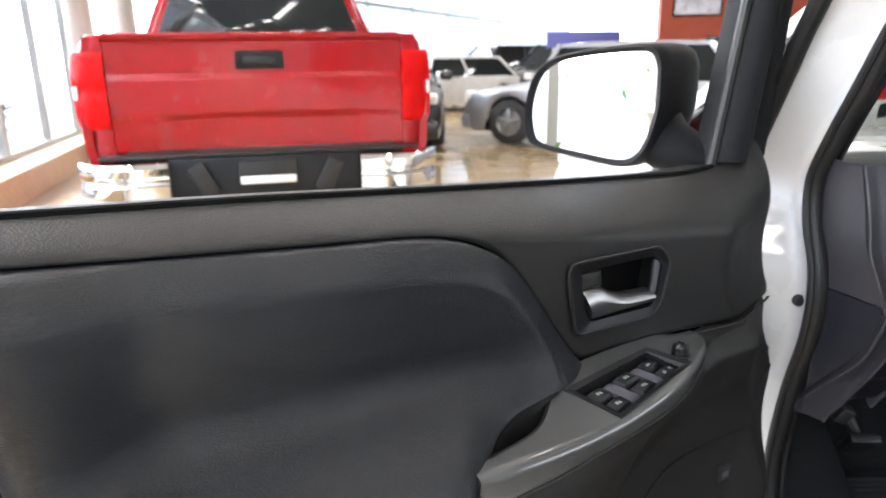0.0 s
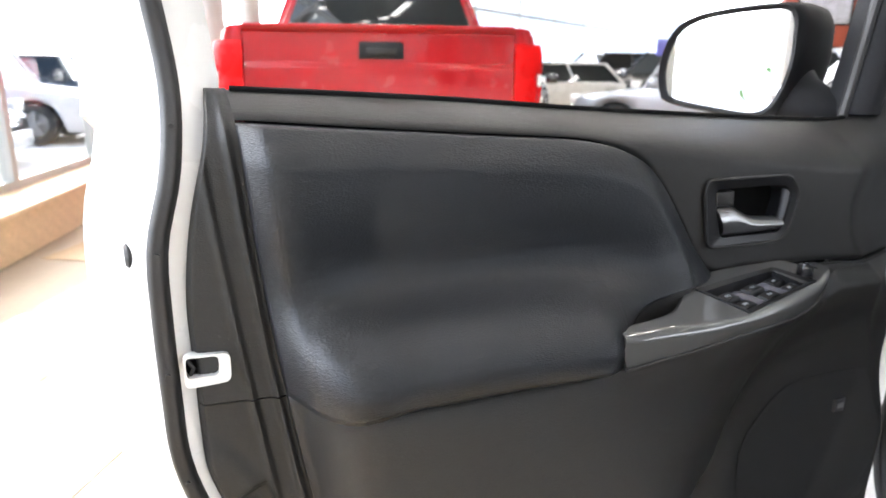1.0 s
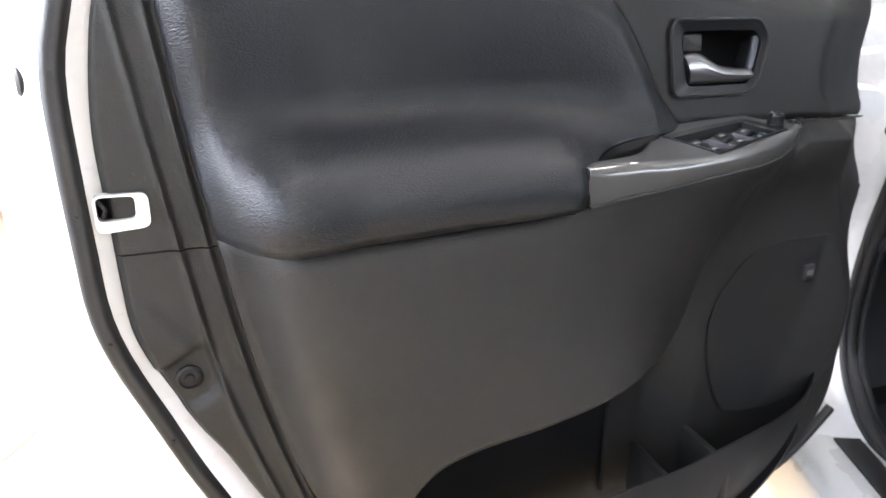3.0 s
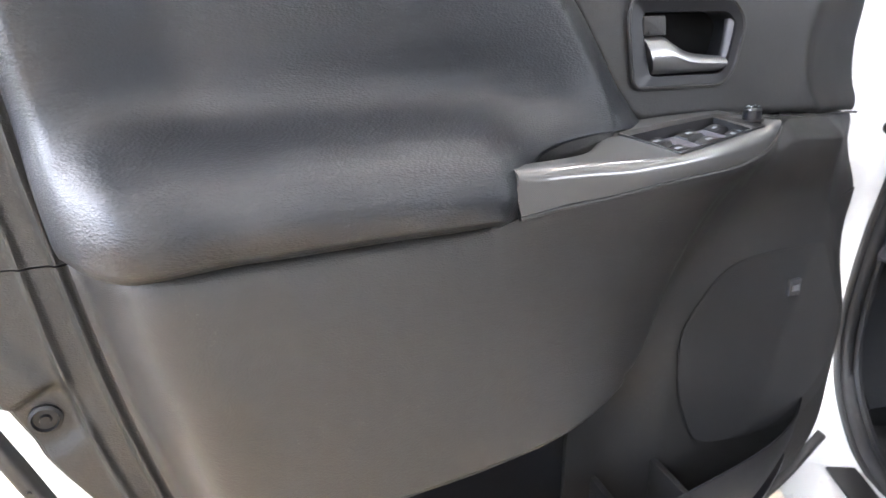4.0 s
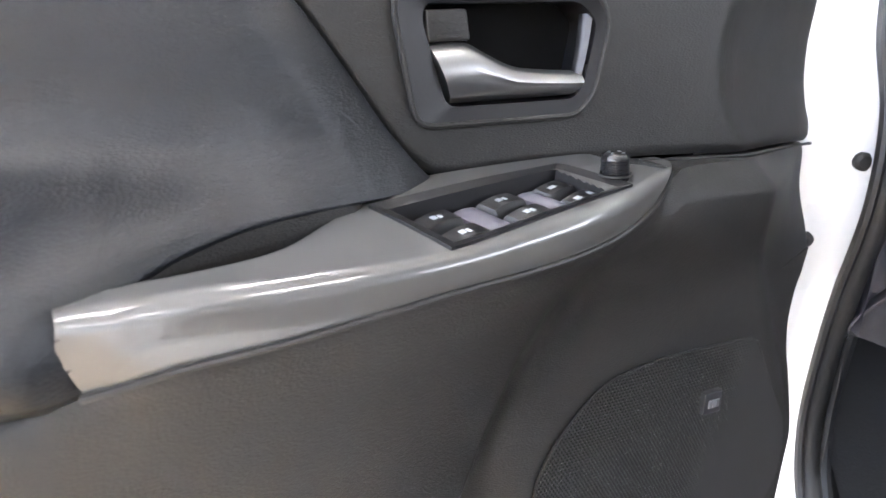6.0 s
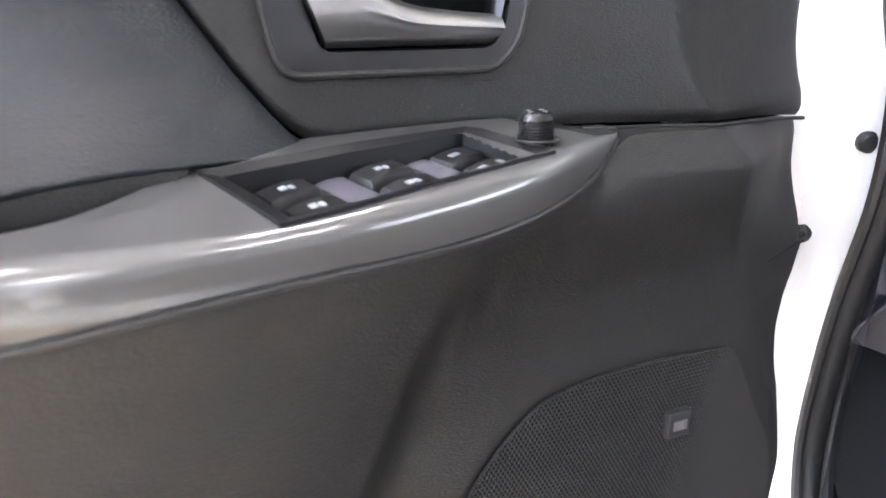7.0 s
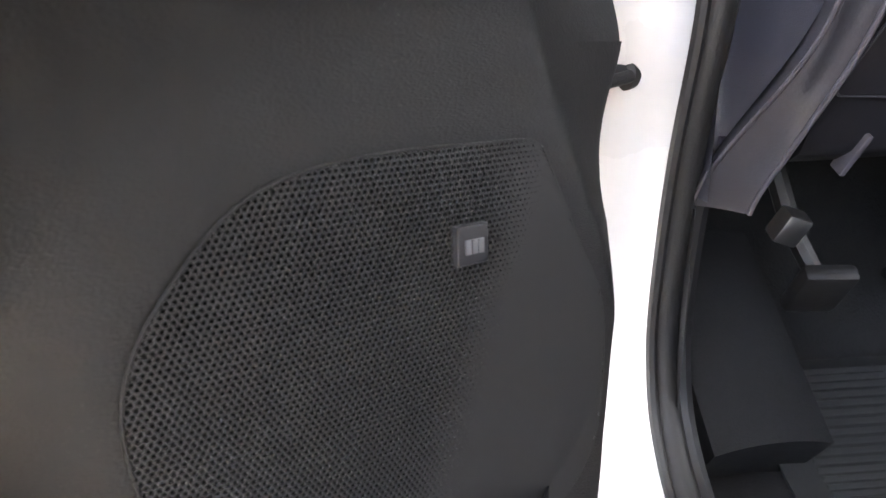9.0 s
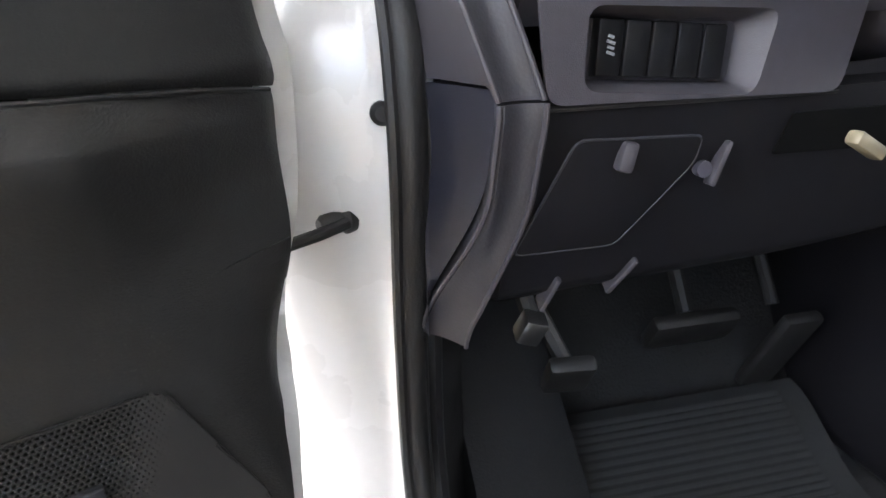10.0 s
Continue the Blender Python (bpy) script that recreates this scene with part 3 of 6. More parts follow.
def truck(m):
    """The red pickup seen from behind: bed with tailgate, lamps, chrome bumper, cab."""
    top = thing("pickup_truck", m, "glossy red pickup truck with a chrome rear bumper, tailgate closed", "truck")

    # tailgate, at y 0, looks along -y; x runs to the right
    def gate(u, w):
        x = -0.838 + 1.676 * u
        z = 0.765 + 0.635 * w
        y = 0.0
        y += 0.018 * sm(0.62, 0.66, w) * (1 - sm(0.93, 0.96, w)) * 0.4
        y -= 0.022 * sm(0.94, 0.97, w)
        mid = 1 - sm(0.62, 0.70, abs(2 * u - 1))
        y += 0.020 * (1 - sm(0.27, 0.33, w + 0.02 * abs(2 * u - 1))) * (0.3 + 0.7 * mid)
        y += 0.012 * (2 * u - 1) ** 2
        return Vector((x, y, z))
    tail = part("tailgate", sheet(gate, 60, 50, (0, 0.06, 0)), M_RED, top, "red tailgate with a pressed lower panel")
    pl = rounded([(-0.14, -0.006, 1.21), (0.14, -0.006, 1.21), (0.135, -0.006, 1.31), (-0.135, -0.006, 1.31)], 0.015)
    part("handle_plate", slab(pl, (0, 0.02, 0), 0.004), M_PLASTIC2, tail, "black tailgate handle plate")
    part("pull", boxed(-0.09, 0.09, -0.022, -0.006, 1.235, 1.275, bevel=0.006), M_RUBBER, tail, "black pull")
    part("trim_line", boxed(-0.82, 0.82, -0.036, -0.012, 1.385, 1.408, bevel=0.006), M_RED, tail)
    for sx in (-1, 1):
        def bed(u, w, sx=sx):
            y = 0.03 + 1.9 * u
            z = 0.62 + 0.770 * w
            x = 1.002 - 0.065 * sm(0.6, 1.0, w) - 0.02 * (1 - sm(0, 0.3, w))
            for c, r in ((1.20, 0.50),):
                d = r * r - (y - c) ** 2
                if d > 0 and z < 0.40 + math.sqrt(d):
                    z = 0.40 + math.sqrt(d)
            return Vector((sx * x, y, z))
        part("bed_side", sheet(bed, 40, 24, (-sx * 0.05, 0, 0)), M_RED, top)

        def corner(u, w, sx=sx):
            a = u * math.pi / 2
            z = 0.74 + 0.660 * w
            x = 0.842 + (0.160 - 0.02 * sm(0.6, 0.9, w) - 0.05 * sm(0.88, 1.0, w) ** 2) * math.sin(a)
            y = 0.02 + 0.09 * (1 - math.cos(a))
            return Vector((sx * x, y, z))
        part("bed_corner", sheet(corner, 12, 16, (0, 0.08, 0)), M_RED, top)

        def lamp_f(u, w, sx=sx):
            a = u * math.pi / 2 * 1.1
            z = 0.89 + 0.42 * w
            bulge = 0.022 * (math.sin(math.pi * w) ** 0.4) * (1 - 0.45 * math.exp(-((w - 0.5) / 0.09) ** 2))
            x = 0.842 + (0.176 + bulge) * math.sin(a)
            y = 0.012 - bulge + 0.10 * (1 - math.cos(a))
            return Vector((sx * x, y, z))
        lm = part("taillight", sheet(lamp_f, 16, 30, (0, 0.05, 0)), M_LENS, top, "bright red tail lamp")
        part("reverse_lens", boxed(sx * 1.005 - 0.022, sx * 1.005 + 0.022, 0.03, 0.10, 1.05, 1.13, bevel=0.015), M_LENSW, lm)
        bc = []
        for k in range(13):
            t = k / 12
            bc.append(Vector((sx * (0.55 + 0.50 * t), -0.10 - 0.04 * math.sin(math.pi * min(1, t * 1.0)) + 0.16 * t ** 4, 0)))
        bm = bmesh.new()
        prof = [(0.02, 0.71), (-0.03, 0.71), (-0.05, 0.685), (-0.05, 0.64), (-0.03, 0.62), (-0.03, 0.605), (-0.05, 0.585), (-0.05, 0.515), (0.02, 0.475)]
        grid = [[bm.verts.new((p.x, p.y + dy, z)) for dy, z in prof] for p in bc]
        for a, b in zip(grid, grid[1:]):
            for k in range(len(prof) - 1):
                bm.faces.new((a[k], a[k + 1], b[k + 1], b[k]))
        part("bumper_end", bm, M_CHROME, top, "chrome bumper end")
    bm = boxed(-0.555, 0.555, -0.11, 0.05, 0.34, 0.73, bevel=0.02)
    bump = part("bumper_step", bm, M_PLASTIC2, top, "black plastic bumper step")
    part("step_pad", boxed(-0.92, 0.92, -0.09, 0.03, 0.731, 0.75, bevel=0.006), M_RUBBER, top)
    part("plate_recess", boxed(-0.17, 0.17, -0.125, -0.112, 0.555, 0.70, bevel=0.01), M_RUBBER, bump)
    part("plate_bar", boxed(-0.16, 0.16, -0.135, -0.127, 0.57, 0.615, bevel=0.003), M_LENSW, bump, "pale plain bar of a number plate")
    for sx in (-1, 1):
        part("step_corner", boxed(-0.05, 0.05, -0.03, 0.0, -0.10, 0.10, bevel=0.012, m=pose(sx * 0.36, -0.112, 0.60, 0, sx * 28, 0)), M_RUBBER, bump)
    part("tow_hitch", boxed(-0.06, 0.06, -0.13, -0.10, 0.42, 0.48, bevel=0.01), M_CHROME, bump)
    part("bed_floor", boxed(-0.85, 0.85, 0.08, 1.95, 0.66, 0.72), M_PLASTIC2, top)
    part("frame", boxed(-0.5, 0.5, 0.05, 5.2, 0.40, 0.62, bevel=0.03), M_RUBBER, top)
    # cab
    bm = bmesh.new()
    lo = [(-0.95, 2.02, 0.55), (0.95, 2.02, 0.55), (0.97, 4.2, 0.55), (-0.97, 4.2, 0.55)]
    mid = [(-0.99, 1.98, 1.36), (0.99, 1.98, 1.36), (0.95, 4.35, 1.30), (-0.95, 4.35, 1.30)]
    hi = [(-0.76, 2.12, 1.93), (0.76, 2.12, 1.93), (0.72, 3.65, 1.93), (-0.72, 3.65, 1.93)]
    rings = [[bm.verts.new(p) for p in r] for r in (lo, mid, hi)]
    for a, b in zip(rings, rings[1:]):
        for i in range(4):
            bm.faces.new((a[i], a[(i + 1) % 4], b[(i + 1) % 4], b[i]))
    bm.faces.new(rings[2])
    bmesh.ops.bevel(bm, geom=bm.edges[:], offset=0.06, segments=3, affect="EDGES")
    cab = part("cab", bm, M_RED, top, "red cab")
    gl = rounded([(-0.86, 1.985, 1.40), (0.86, 1.985, 1.40), (0.70, 2.085, 1.82), (-0.70, 2.085, 1.82)], 0.06)
    part("rear_window", slab(gl, (0, 0.03, 0), 0.004), M_DARKGLASS, cab, "dark rear window glass")
    for sx in (-1, 1):
        gl = rounded([(sx * 0.945, 2.25, 1.42), (sx * 0.955, 4.1, 1.40), (sx * 0.755, 3.55, 1.82), (sx * 0.745, 2.3, 1.82)], 0.06)
        part("side_window", slab(gl, (-sx * 0.03, 0, 0), 0.004), M_DARKGLASS, cab)
        for y in (1.20, 4.75):
            t = part("wheel", lathe([(0.26, -0.13), (0.37, -0.13), (0.40, -0.09), (0.40, 0.09), (0.37, 0.13), (0.26, 0.13)], "x", 36, caps=False), M_TYRE, top, "black tyre", at=pose(sx * 0.84, y, 0.40))
            part("rim", lathe([(0.25, -0.12), (0.23, 0.08 * sx), (0.10, 0.10 * sx), (0.06, 0.12 * sx)], "x", 30), M_SATIN, t)
    part("hood", boxed(-0.96, 0.96, 4.2, 5.55, 0.6, 1.25, bevel=0.1), M_RED, top)
    part("brake_light", boxed(-0.12, 0.12, 2.085, 2.115, 1.85, 1.885, bevel=0.008), M_LENS, cab)
    return top


truck(pose(-1.00, 3.93, 0, 0, 0, 13.0) @ Matrix.Diagonal((1, 1, 1.02, 1)))

car("sedan", pose(-0.85, 11.6, 0, 0, 0, -86), 4.7, 1.85, 1.42, M_BLACKP, "black car with a chrome grille standing behind the pickup", belt=0.68)
car("sedan", pose(2.85, 10.3, 0, 0, 0, 150), 4.6, 1.80, 1.5, M_SILVERP, "grey metallic sedan parked on the tile floor", belt=0.63)
car("coupe", pose(0.35, 18.0, 0, 0, 0, -150), 4.4, 1.8, 1.38, M_WHITE, "white car parked among darker ones", belt=0.63)
for k, (x, y, a) in enumerate(((2.2, 22.0, -150), (3.9, 20.0, -140), (6.9, 15.5, 150), (-2.6, 15.5, -95))):
    car("suv", pose(x, y, 0, 0, 0, a), 4.7, 1.9, 1.72, M_BLACKP, "black sport utility vehicle parked farther back", belt=0.63, nose=0.27, tail=0.12, roof=(0.40, 0.90), boxy=1.0, group="dark cars in the hall")
car("sedan", pose(6.4, 11.0, 0, 0, 0, 95), 4.6, 1.80, 1.5, M_WHITE, "white sedan near the beige wall", belt=0.63)
# outside on the lot
for k, (x, y, a, p, lab) in enumerate(((-8.6, 6.4, 20, M_SILVERP, "silver car on the lot outside"), (-9.4, 9.6, 20, M_WHITE, "white car on the lot outside"), (-8.0, 3.0, 20, M_SILVERP, "silver car on the lot outside"),
                                       (-11.5, 14.0, 24, M_BLACKP, "dark car on the lot outside"), (-14.5, 8.5, 30, M_WHITE, "white car on the lot outside"), (-15.0, 13.0, 30, M_SILVERP, "silver car on the lot outside"))):
    car("sedan", pose(x, y, -0.06, 0, 0, a), 4.6, 1.80, 1.46, p, lab, belt=0.63, group="cars on the lot")
bld = thing("office_building", pose(1.5, 52, -0.06), "pale blue-grey office block with rows of windows", "building")
part("wall", boxed(-9, 9, 0, 8, 0, 13), M_FACADE, bld, smooth=False)
pane_me = finish(boxed(-0.55, 0.55, -0.05, 0.0, -0.6, 0.6), smooth=False)
pane_me.materials.append(M_FACADE2)
for ix in range(11):
    for iz in range(4):
        part("window", pane_me, None, bld, at=pose(-8 + ix * 1.6, 0, 2.0 + iz * 2.7))


def plant(m):
    """A potted plant with broad leaves on thin stems."""
    top = thing("potted_plant", m, "leafy green plant in a grey pot on the window ledge", "plant")
    part("pot", lathe([(0.10, 0.0), (0.14, 0.26), (0.15, 0.27), (0.15, 0.3), (0.13, 0.3), (0.12, 0.2)], seg=24), M_POT, top)
    rnd = random.Random(5)
    lf = bmesh.new()
    st = bmesh.new()
    for k in range(12):
        a, h, r = rnd.uniform(0, 6.28), rnd.uniform(0.35, 1.08), rnd.uniform(0.10, 0.50)
        tip = Vector((r * math.cos(a), r * math.sin(a), h))
        tube([(0, 0, 0.2), tip * 0.5 + Vector((0, 0, 0.12)), tip], 0.0015, 5, bm=st)
        n, w = rnd.uniform(0.05, 0.085), rnd.uniform(0.014, 0.022)
        mm = Matrix.Translation(tip) @ Euler((rnd.uniform(-0.7, 0.7), rnd.uniform(0.1, 1.0), a)).to_matrix().to_4x4()
        vs = [lf.verts.new(mm @ Vector((n * t, s * w * math.sin(math.pi * min(0.97, t * 0.95 + 0.03)), -0.06 * t * t + 0.012 * abs(s)))) for t in (0, 0.25, 0.5, 0.75, 1) for s in (-1, 0, 1)]
        for i in range(4):
            for j in range(2):
                lf.faces.new((vs[i * 3 + j], vs[i * 3 + j + 1], vs[i * 3 + j + 4], vs[i * 3 + j + 3]))
    part("stems", st, M_LEAF, top)
    part("leaves", lf, M_LEAF, top)


plant(pose(*in_wall(-0.2, -5.42, 0.312)))


# ---- the white minivan: jamb, fender, cabin front ----
van = thing("minivan", pose(0, 0, 0), "white minivan with its driver's door wide open, dark grey cabin", "car")
Y_SEAL = table([(0.405, 0.70), (0.409, 0.745), (0.414, 0.780), (0.424, 0.815), (0.440, 0.843), (0.463, 0.872), (0.495, 0.898), (0.53, 0.912), (0.58, 0.920), (0.67, 0.912), (0.75, 0.897), (0.86, 0.868), (0.95, 0.872), (1.02, 0.905), (1.085, 0.912), (1.14, 0.885), (1.24, 0.822), (1.30, 0.785), (1.45, 0.66), (1.62, 0.42)])
XS = 0.572


def jamb(u, w):
    z = 0.408 + 1.092 * w
    y = Y_SEAL(z)
    full = 0.066 + 0.084 * (1 - sm(1.02, 1.09, z))
    back = 1 - 0.85 * sm(1.03, 1.12, z)
    if u < 0.62:
        t = u / 0.62
        return Vector((XS - 0.70 * full * t, y + 0.012 * sm(0, 0.1, t) + 0.030 * t, z))
    t = (u - 0.62) / 0.38
    return Vector((XS - full * (0.70 + 0.30 * t), y + 0.042 + 0.10 * back * t, z))


part("door_jamb", sheet(jamb, 24, 70), M_WHITE, van, "white painted door jamb")
seal_pts = [Vector((XS + 0.012, -0.35 + 1.0 * k / 10, 0.402)) for k in range(11)]
for k in range(101):
    z = 0.405 + 1.175 * (k / 100) ** 2.2
    seal_pts.append(Vector((XS + 0.012, Y_SEAL(z) - 0.006, z)))
part("door_seal", tube(seal_pts, 0.0135, 12, side=(1, 0, 0)), M_RUBBER, van, "black rubber door seal")
part("seal_lip", tube([p + Vector((-0.013, -0.004, 0)) for p in seal_pts], 0.006, 8, side=(1, 0, 0)), M_RUBBER, van)
part("seal_trim", tube([p + Vector((0.018, 0.002, 0)) for p in seal_pts], 0.009, 8, side=(1, 0, 0)), M_PLASTIC2, van)
# rocker panel and sill
part("rocker", boxed(0.43, 0.60, -1.2, 0.93, 0.22, 0.4125, bevel=0.012), M_WHITE, van, "white painted door sill")
part("sill_strip", boxed(0.515, 0.557, -0.36, 0.775, 0.4128, 0.4175, bevel=0.0015), M_RUBBER, van, "black grip strip on the door sill")
part("sill_plate", boxed(0.603, 0.70, -0.38, 0.80, 0.336, 0.408, bevel=0.010), M_PLASTIC2, van, "black sill plate")


def fender(u, w):
    y = 0.99 + 2.05 * u
    z = 0.26 + 0.72 * w
    c, r = 1.72, 0.40
    d = r * r - (y - c) ** 2
    if d > 0:
        z = max(z, 0.34 + math.sqrt(d) + (z - 0.26) * 0.02)
    x = 0.425 + 0.05 * sm(0.70, 1.0, w) ** 1 + 0.30 * sm(0.55, 1.05, u) ** 2 + 0.02 * (1 - w)
    return Vector((x, y, z - 0.08 * u * sm(0.5, 1, w)))


part("fender", sheet(fender, 50, 26, (0.03, 0, 0)), M_WHITE, van, "white front fender")


def hood(u, w):
    y = 1.12 + 1.95 * u
    half = 0.94 - 0.30 * sm(0.5, 1.05, u) ** 2
    x = 1.40 + half * (2 * w - 1)
    z = 0.985 + 0.06 * (1 - (2 * w - 1) ** 4) - 0.085 * u - 0.22 * sm(0.86, 1.0, u) ** 2
    return Vector((x, y, z))


part("hood", sheet(hood, 30, 24, (0, 0, -0.03)), M_WHITE, van, "white bonnet")
part("front_bumper", boxed(0.75, 2.05, 2.82, 3.06, 0.22, 0.70, bevel=0.09, seg=3), M_WHITE, van)
part("headlight", boxed(0.66, 0.95, 2.70, 2.97, 0.66, 0.80, bevel=0.04), M_LENSW, van)
tw = part("wheel", lathe([(0.21, -0.11), (0.31, -0.11), (0.335, -0.08), (0.335, 0.08), (0.31, 0.11), (0.21, 0.11)], "x", 36, caps=False), M_TYRE, van, "black tyre", at=pose(0.57, 1.72, 0.335))
part("rim", lathe([(0.205, -0.10), (0.19, -0.06), (0.08, -0.085), (0.04, -0.09)], "x", 30), M_SATIN, tw)
for x, y in ((2.20, 1.72), (0.57, -2.05), (2.20, -2.05)):
    w2 = part("wheel", tw.data, None, van, "black tyre", at=pose(x, y, 0.335))
    part("rim", lathe([(0.205, -0.10), (0.19, -0.06), (0.08, -0.085), (0.04, -0.09)], "x", 30), M_SATIN, w2)
# the sloping pillar, the small fixed window in front of the door, windscreen, roof
part("a_pillar", tube([(0.530, 1.52, 1.07), (0.662, 1.20, 1.298), (0.728, 1.04, 1.410), (0.860, 0.72, 1.634)], [0.022, 0.021, 0.021, 0.024], 12), M_WHITE, van, "white sloping windscreen pillar")
part("a_pillar_trim", tube([(0.60, 1.47, 1.07), (0.715, 1.17, 1.290), (0.785, 1.01, 1.398), (0.91, 0.70, 1.610)], 0.03, 10), M_DASH, van)
qg = [Vector((0.535, 0.985, 1.07)), Vector((0.548, 1.46, 1.09)), Vector((0.655, 1.20, 1.275)), Vector((0.722, 1.03, 1.388)), Vector((0.60, 0.86, 1.33))]
part("quarter_window", slab(qg, (0.006, 0, 0)), M_QUARTER, van, "small fixed side window", smooth=False)
part("quarter_frame", tube([*qg, qg[0]], 0.011, 8), M_PLASTIC2, van, "black window surround")
edge_pts = [Vector((XS - 0.070, Y_SEAL(z) + 0.052, z)) for z in (1.08 + 0.5 * k / 30 for k in range(31))]
part("window_seal", tube(edge_pts, 0.013, 10, side=(1, 0, 0)), M_RUBBER, van, "grey-black rubber strip beside the fixed window")


def screen(u, w):
    x = 0.62 + 1.56 * u
    b = 0.10 * (1 - (2 * u - 1) ** 2)
    return Vector((x + (0.10 - 0.20 * u) * w, 1.40 + b + (0.42 - 1.44) * w, 1.055 + 0.53 * w))


part("windscreen", sheet(screen, 20, 12, (0, 0.005, 0)), M_CARGLASS, van, "tinted windscreen")
part("cowl", boxed(0.5, 2.3, 1.02, 1.45, 0.93, 1.03, bevel=0.03), M_PLASTIC2, van)


def roof(u, w):
    y = 0.44 - 3.3 * u
    x = 1.40 + 0.72 * (2 * w - 1)
    return Vector((x, y, 1.60 + 0.12 * sm(0, 0.25, u) + 0.05 * (1 - (2 * w - 1) ** 4) - 0.10 * sm(0.8, 1, u)))


part("roof", sheet(roof, 24, 16, (0, 0, -0.05)), M_WHITE, van, "white roof")


def far_side(u, w):
    return Vector((2.33 - 0.03 * (2 * w - 1) ** 2 - 0.2 * sm(0.55, 1, w), 1.3 - 4.2 * u, 0.25 + 1.42 * w))


def glazed(bm):
    """Cuts the two window openings of the far side."""
    def open_at(c):
        return 1.06 < c.z < 1.53 and (-0.52 < c.y < 0.72 or -2.55 < c.y < -0.70)
    bmesh.ops.delete(bm, geom=[fc for fc in bm.faces if open_at(fc.calc_center_median())], context="FACES")
    return bm


part("far_body_side", glazed(sheet(far_side, 84, 30, (-0.04, 0, 0))), M_WHITE, van)
for y0, y1 in ((-0.54, 0.74), (-2.57, -0.68)):
    pane = part("side_window", sheet(lambda u, w: far_side((1.3 - y0 - (y1 - y0) * u) / 4.2, 0.56 + 0.35 * w) + Vector((-0.02, 0, 0)), 10, 6, (-0.004, 0, 0)), M_PANE, van, "clear side window")
    pane.visible_shadow = False


def rear_side(u, w):
    return Vector((0.44 + 0.03 * (2 * w - 1) ** 2 + 0.2 * sm(0.55, 1, w), -0.42 - 2.5 * u, 0.25 + 1.42 * w))


part("sliding_door", sheet(rear_side, 24, 20, (0.05, 0, 0)), M_WHITE, van, "closed white sliding door")
part("side_glass", sheet(lambda u, w: rear_side(0.06 + 0.86 * u, 0.60 + 0.30 * w) + Vector((-0.004, 0, 0)), 12, 8, (0.003, 0, 0)), M_DARKGLASS, van, "dark glass of the sliding door")
part("tail_panel", boxed(0.5, 2.3, -2.96, -2.90, 0.3, 1.62, bevel=0.03), M_WHITE, van)
part("b_pillar", tube([(0.56, -0.40, 0.33), (0.55, -0.38, 1.0), (0.70, -0.36, 1.62)], 0.05, 10), M_WHITE, van)
# dark lining of the cabin, unseen, added to cut light bounced inside
part("headliner", sheet(lambda u, w: roof(0.02 + 0.96 * u, 0.03 + 0.94 * w) + Vector((0, 0, -0.062)), 20, 12), M_LINING, van, "dark grey headliner")
part("far_lining", glazed(sheet(lambda u, w: far_side(0.02 + 0.96 * u, 0.05 + 0.93 * w) + Vector((-0.055, 0, 0)), 80, 28)), M_PLASTIC2, van, "black trim of the far side")
part("near_lining", sheet(lambda u, w: rear_side(0.02 + 0.96 * u, 0.05 + 0.93 * w) + Vector((0.06, 0, 0)), 16, 12), M_PLASTIC2, van, "black inner trim of the sliding door")
part("tail_lining", boxed(0.52, 2.26, -2.895, -2.885, 0.35, 1.6), M_PLASTIC2, van, "black inner trim of the tail", smooth=False)
# cabin floor, firewall, tunnel
part("cabin_floor", boxed(0.60, 2.28, -2.85, 1.30, 0.30, 0.345), M_CARPET, van, "black carpeted floor", smooth=False)


def toe(u, w):
    x = 0.60 + 1.68 * u
    y = 1.02 + 0.30 * w ** 0.7
    z = 0.346 + 0.55 * w ** 1.4
    return Vector((x, y, z))


part("toe_board", sheet(toe, 20, 14, (0, 0.02, 0)), M_CARPET, van, "black carpeted toe board")
part("firewall", boxed(0.60, 2.28, 1.33, 1.36, 0.4, 1.0), M_PLASTIC2, van, smooth=False)
part("console_side", boxed(1.20, 1.52, 0.45, 1.25, 0.346, 0.78, bevel=0.04, seg=3), M_LOWDASH, van, "black centre console")


# lower dash: leans forward as it goes down, and curls towards the jamb at its outer end
def y_dash(x, z):
    y = 0.772 + 0.42 * max(0.0, 0.905 - z) + 0.10 * max(0.0, x - 0.66)
    y += 0.9 * max(0.0, 0.628 - x)
    return y


def dash_low(u, w):
    x = 0.645 + 0.60 * u
    zb = 0.742 - 0.0 * u + 0.02 * sm(0.4, 1, u)
    z = zb + (0.908 - zb) * w
    e = 0.010 * (1 - sm(0, 0.06, w))
    return Vector((x, y_dash(x, z) + e, z))


part("lower_dash", sheet(dash_low, 50, 20, (0, 0.05, 0)), M_LOWDASH, van, "blue-black lower dash panel")


def kick(u, w):
    # between the seal and the upright strip
    z = 0.708 + 0.215 * w
    x0, x1 = 0.592, 0.588 + 0.034 * sm(0.0, 0.75, w) + 0.004
    x = x0 + (x1 - x0) * u
    return Vector((x, 0.862 + 0.006 * (1 - w) - (0.862 - y_dash(x1, max(z, 0.73)) - 0.003) * u ** 1.3, z))


part("kick_panel", sheet(kick, 10, 20, (0.004, 0.03, 0)), M_KICK, van, "blue-black side panel of the dash")


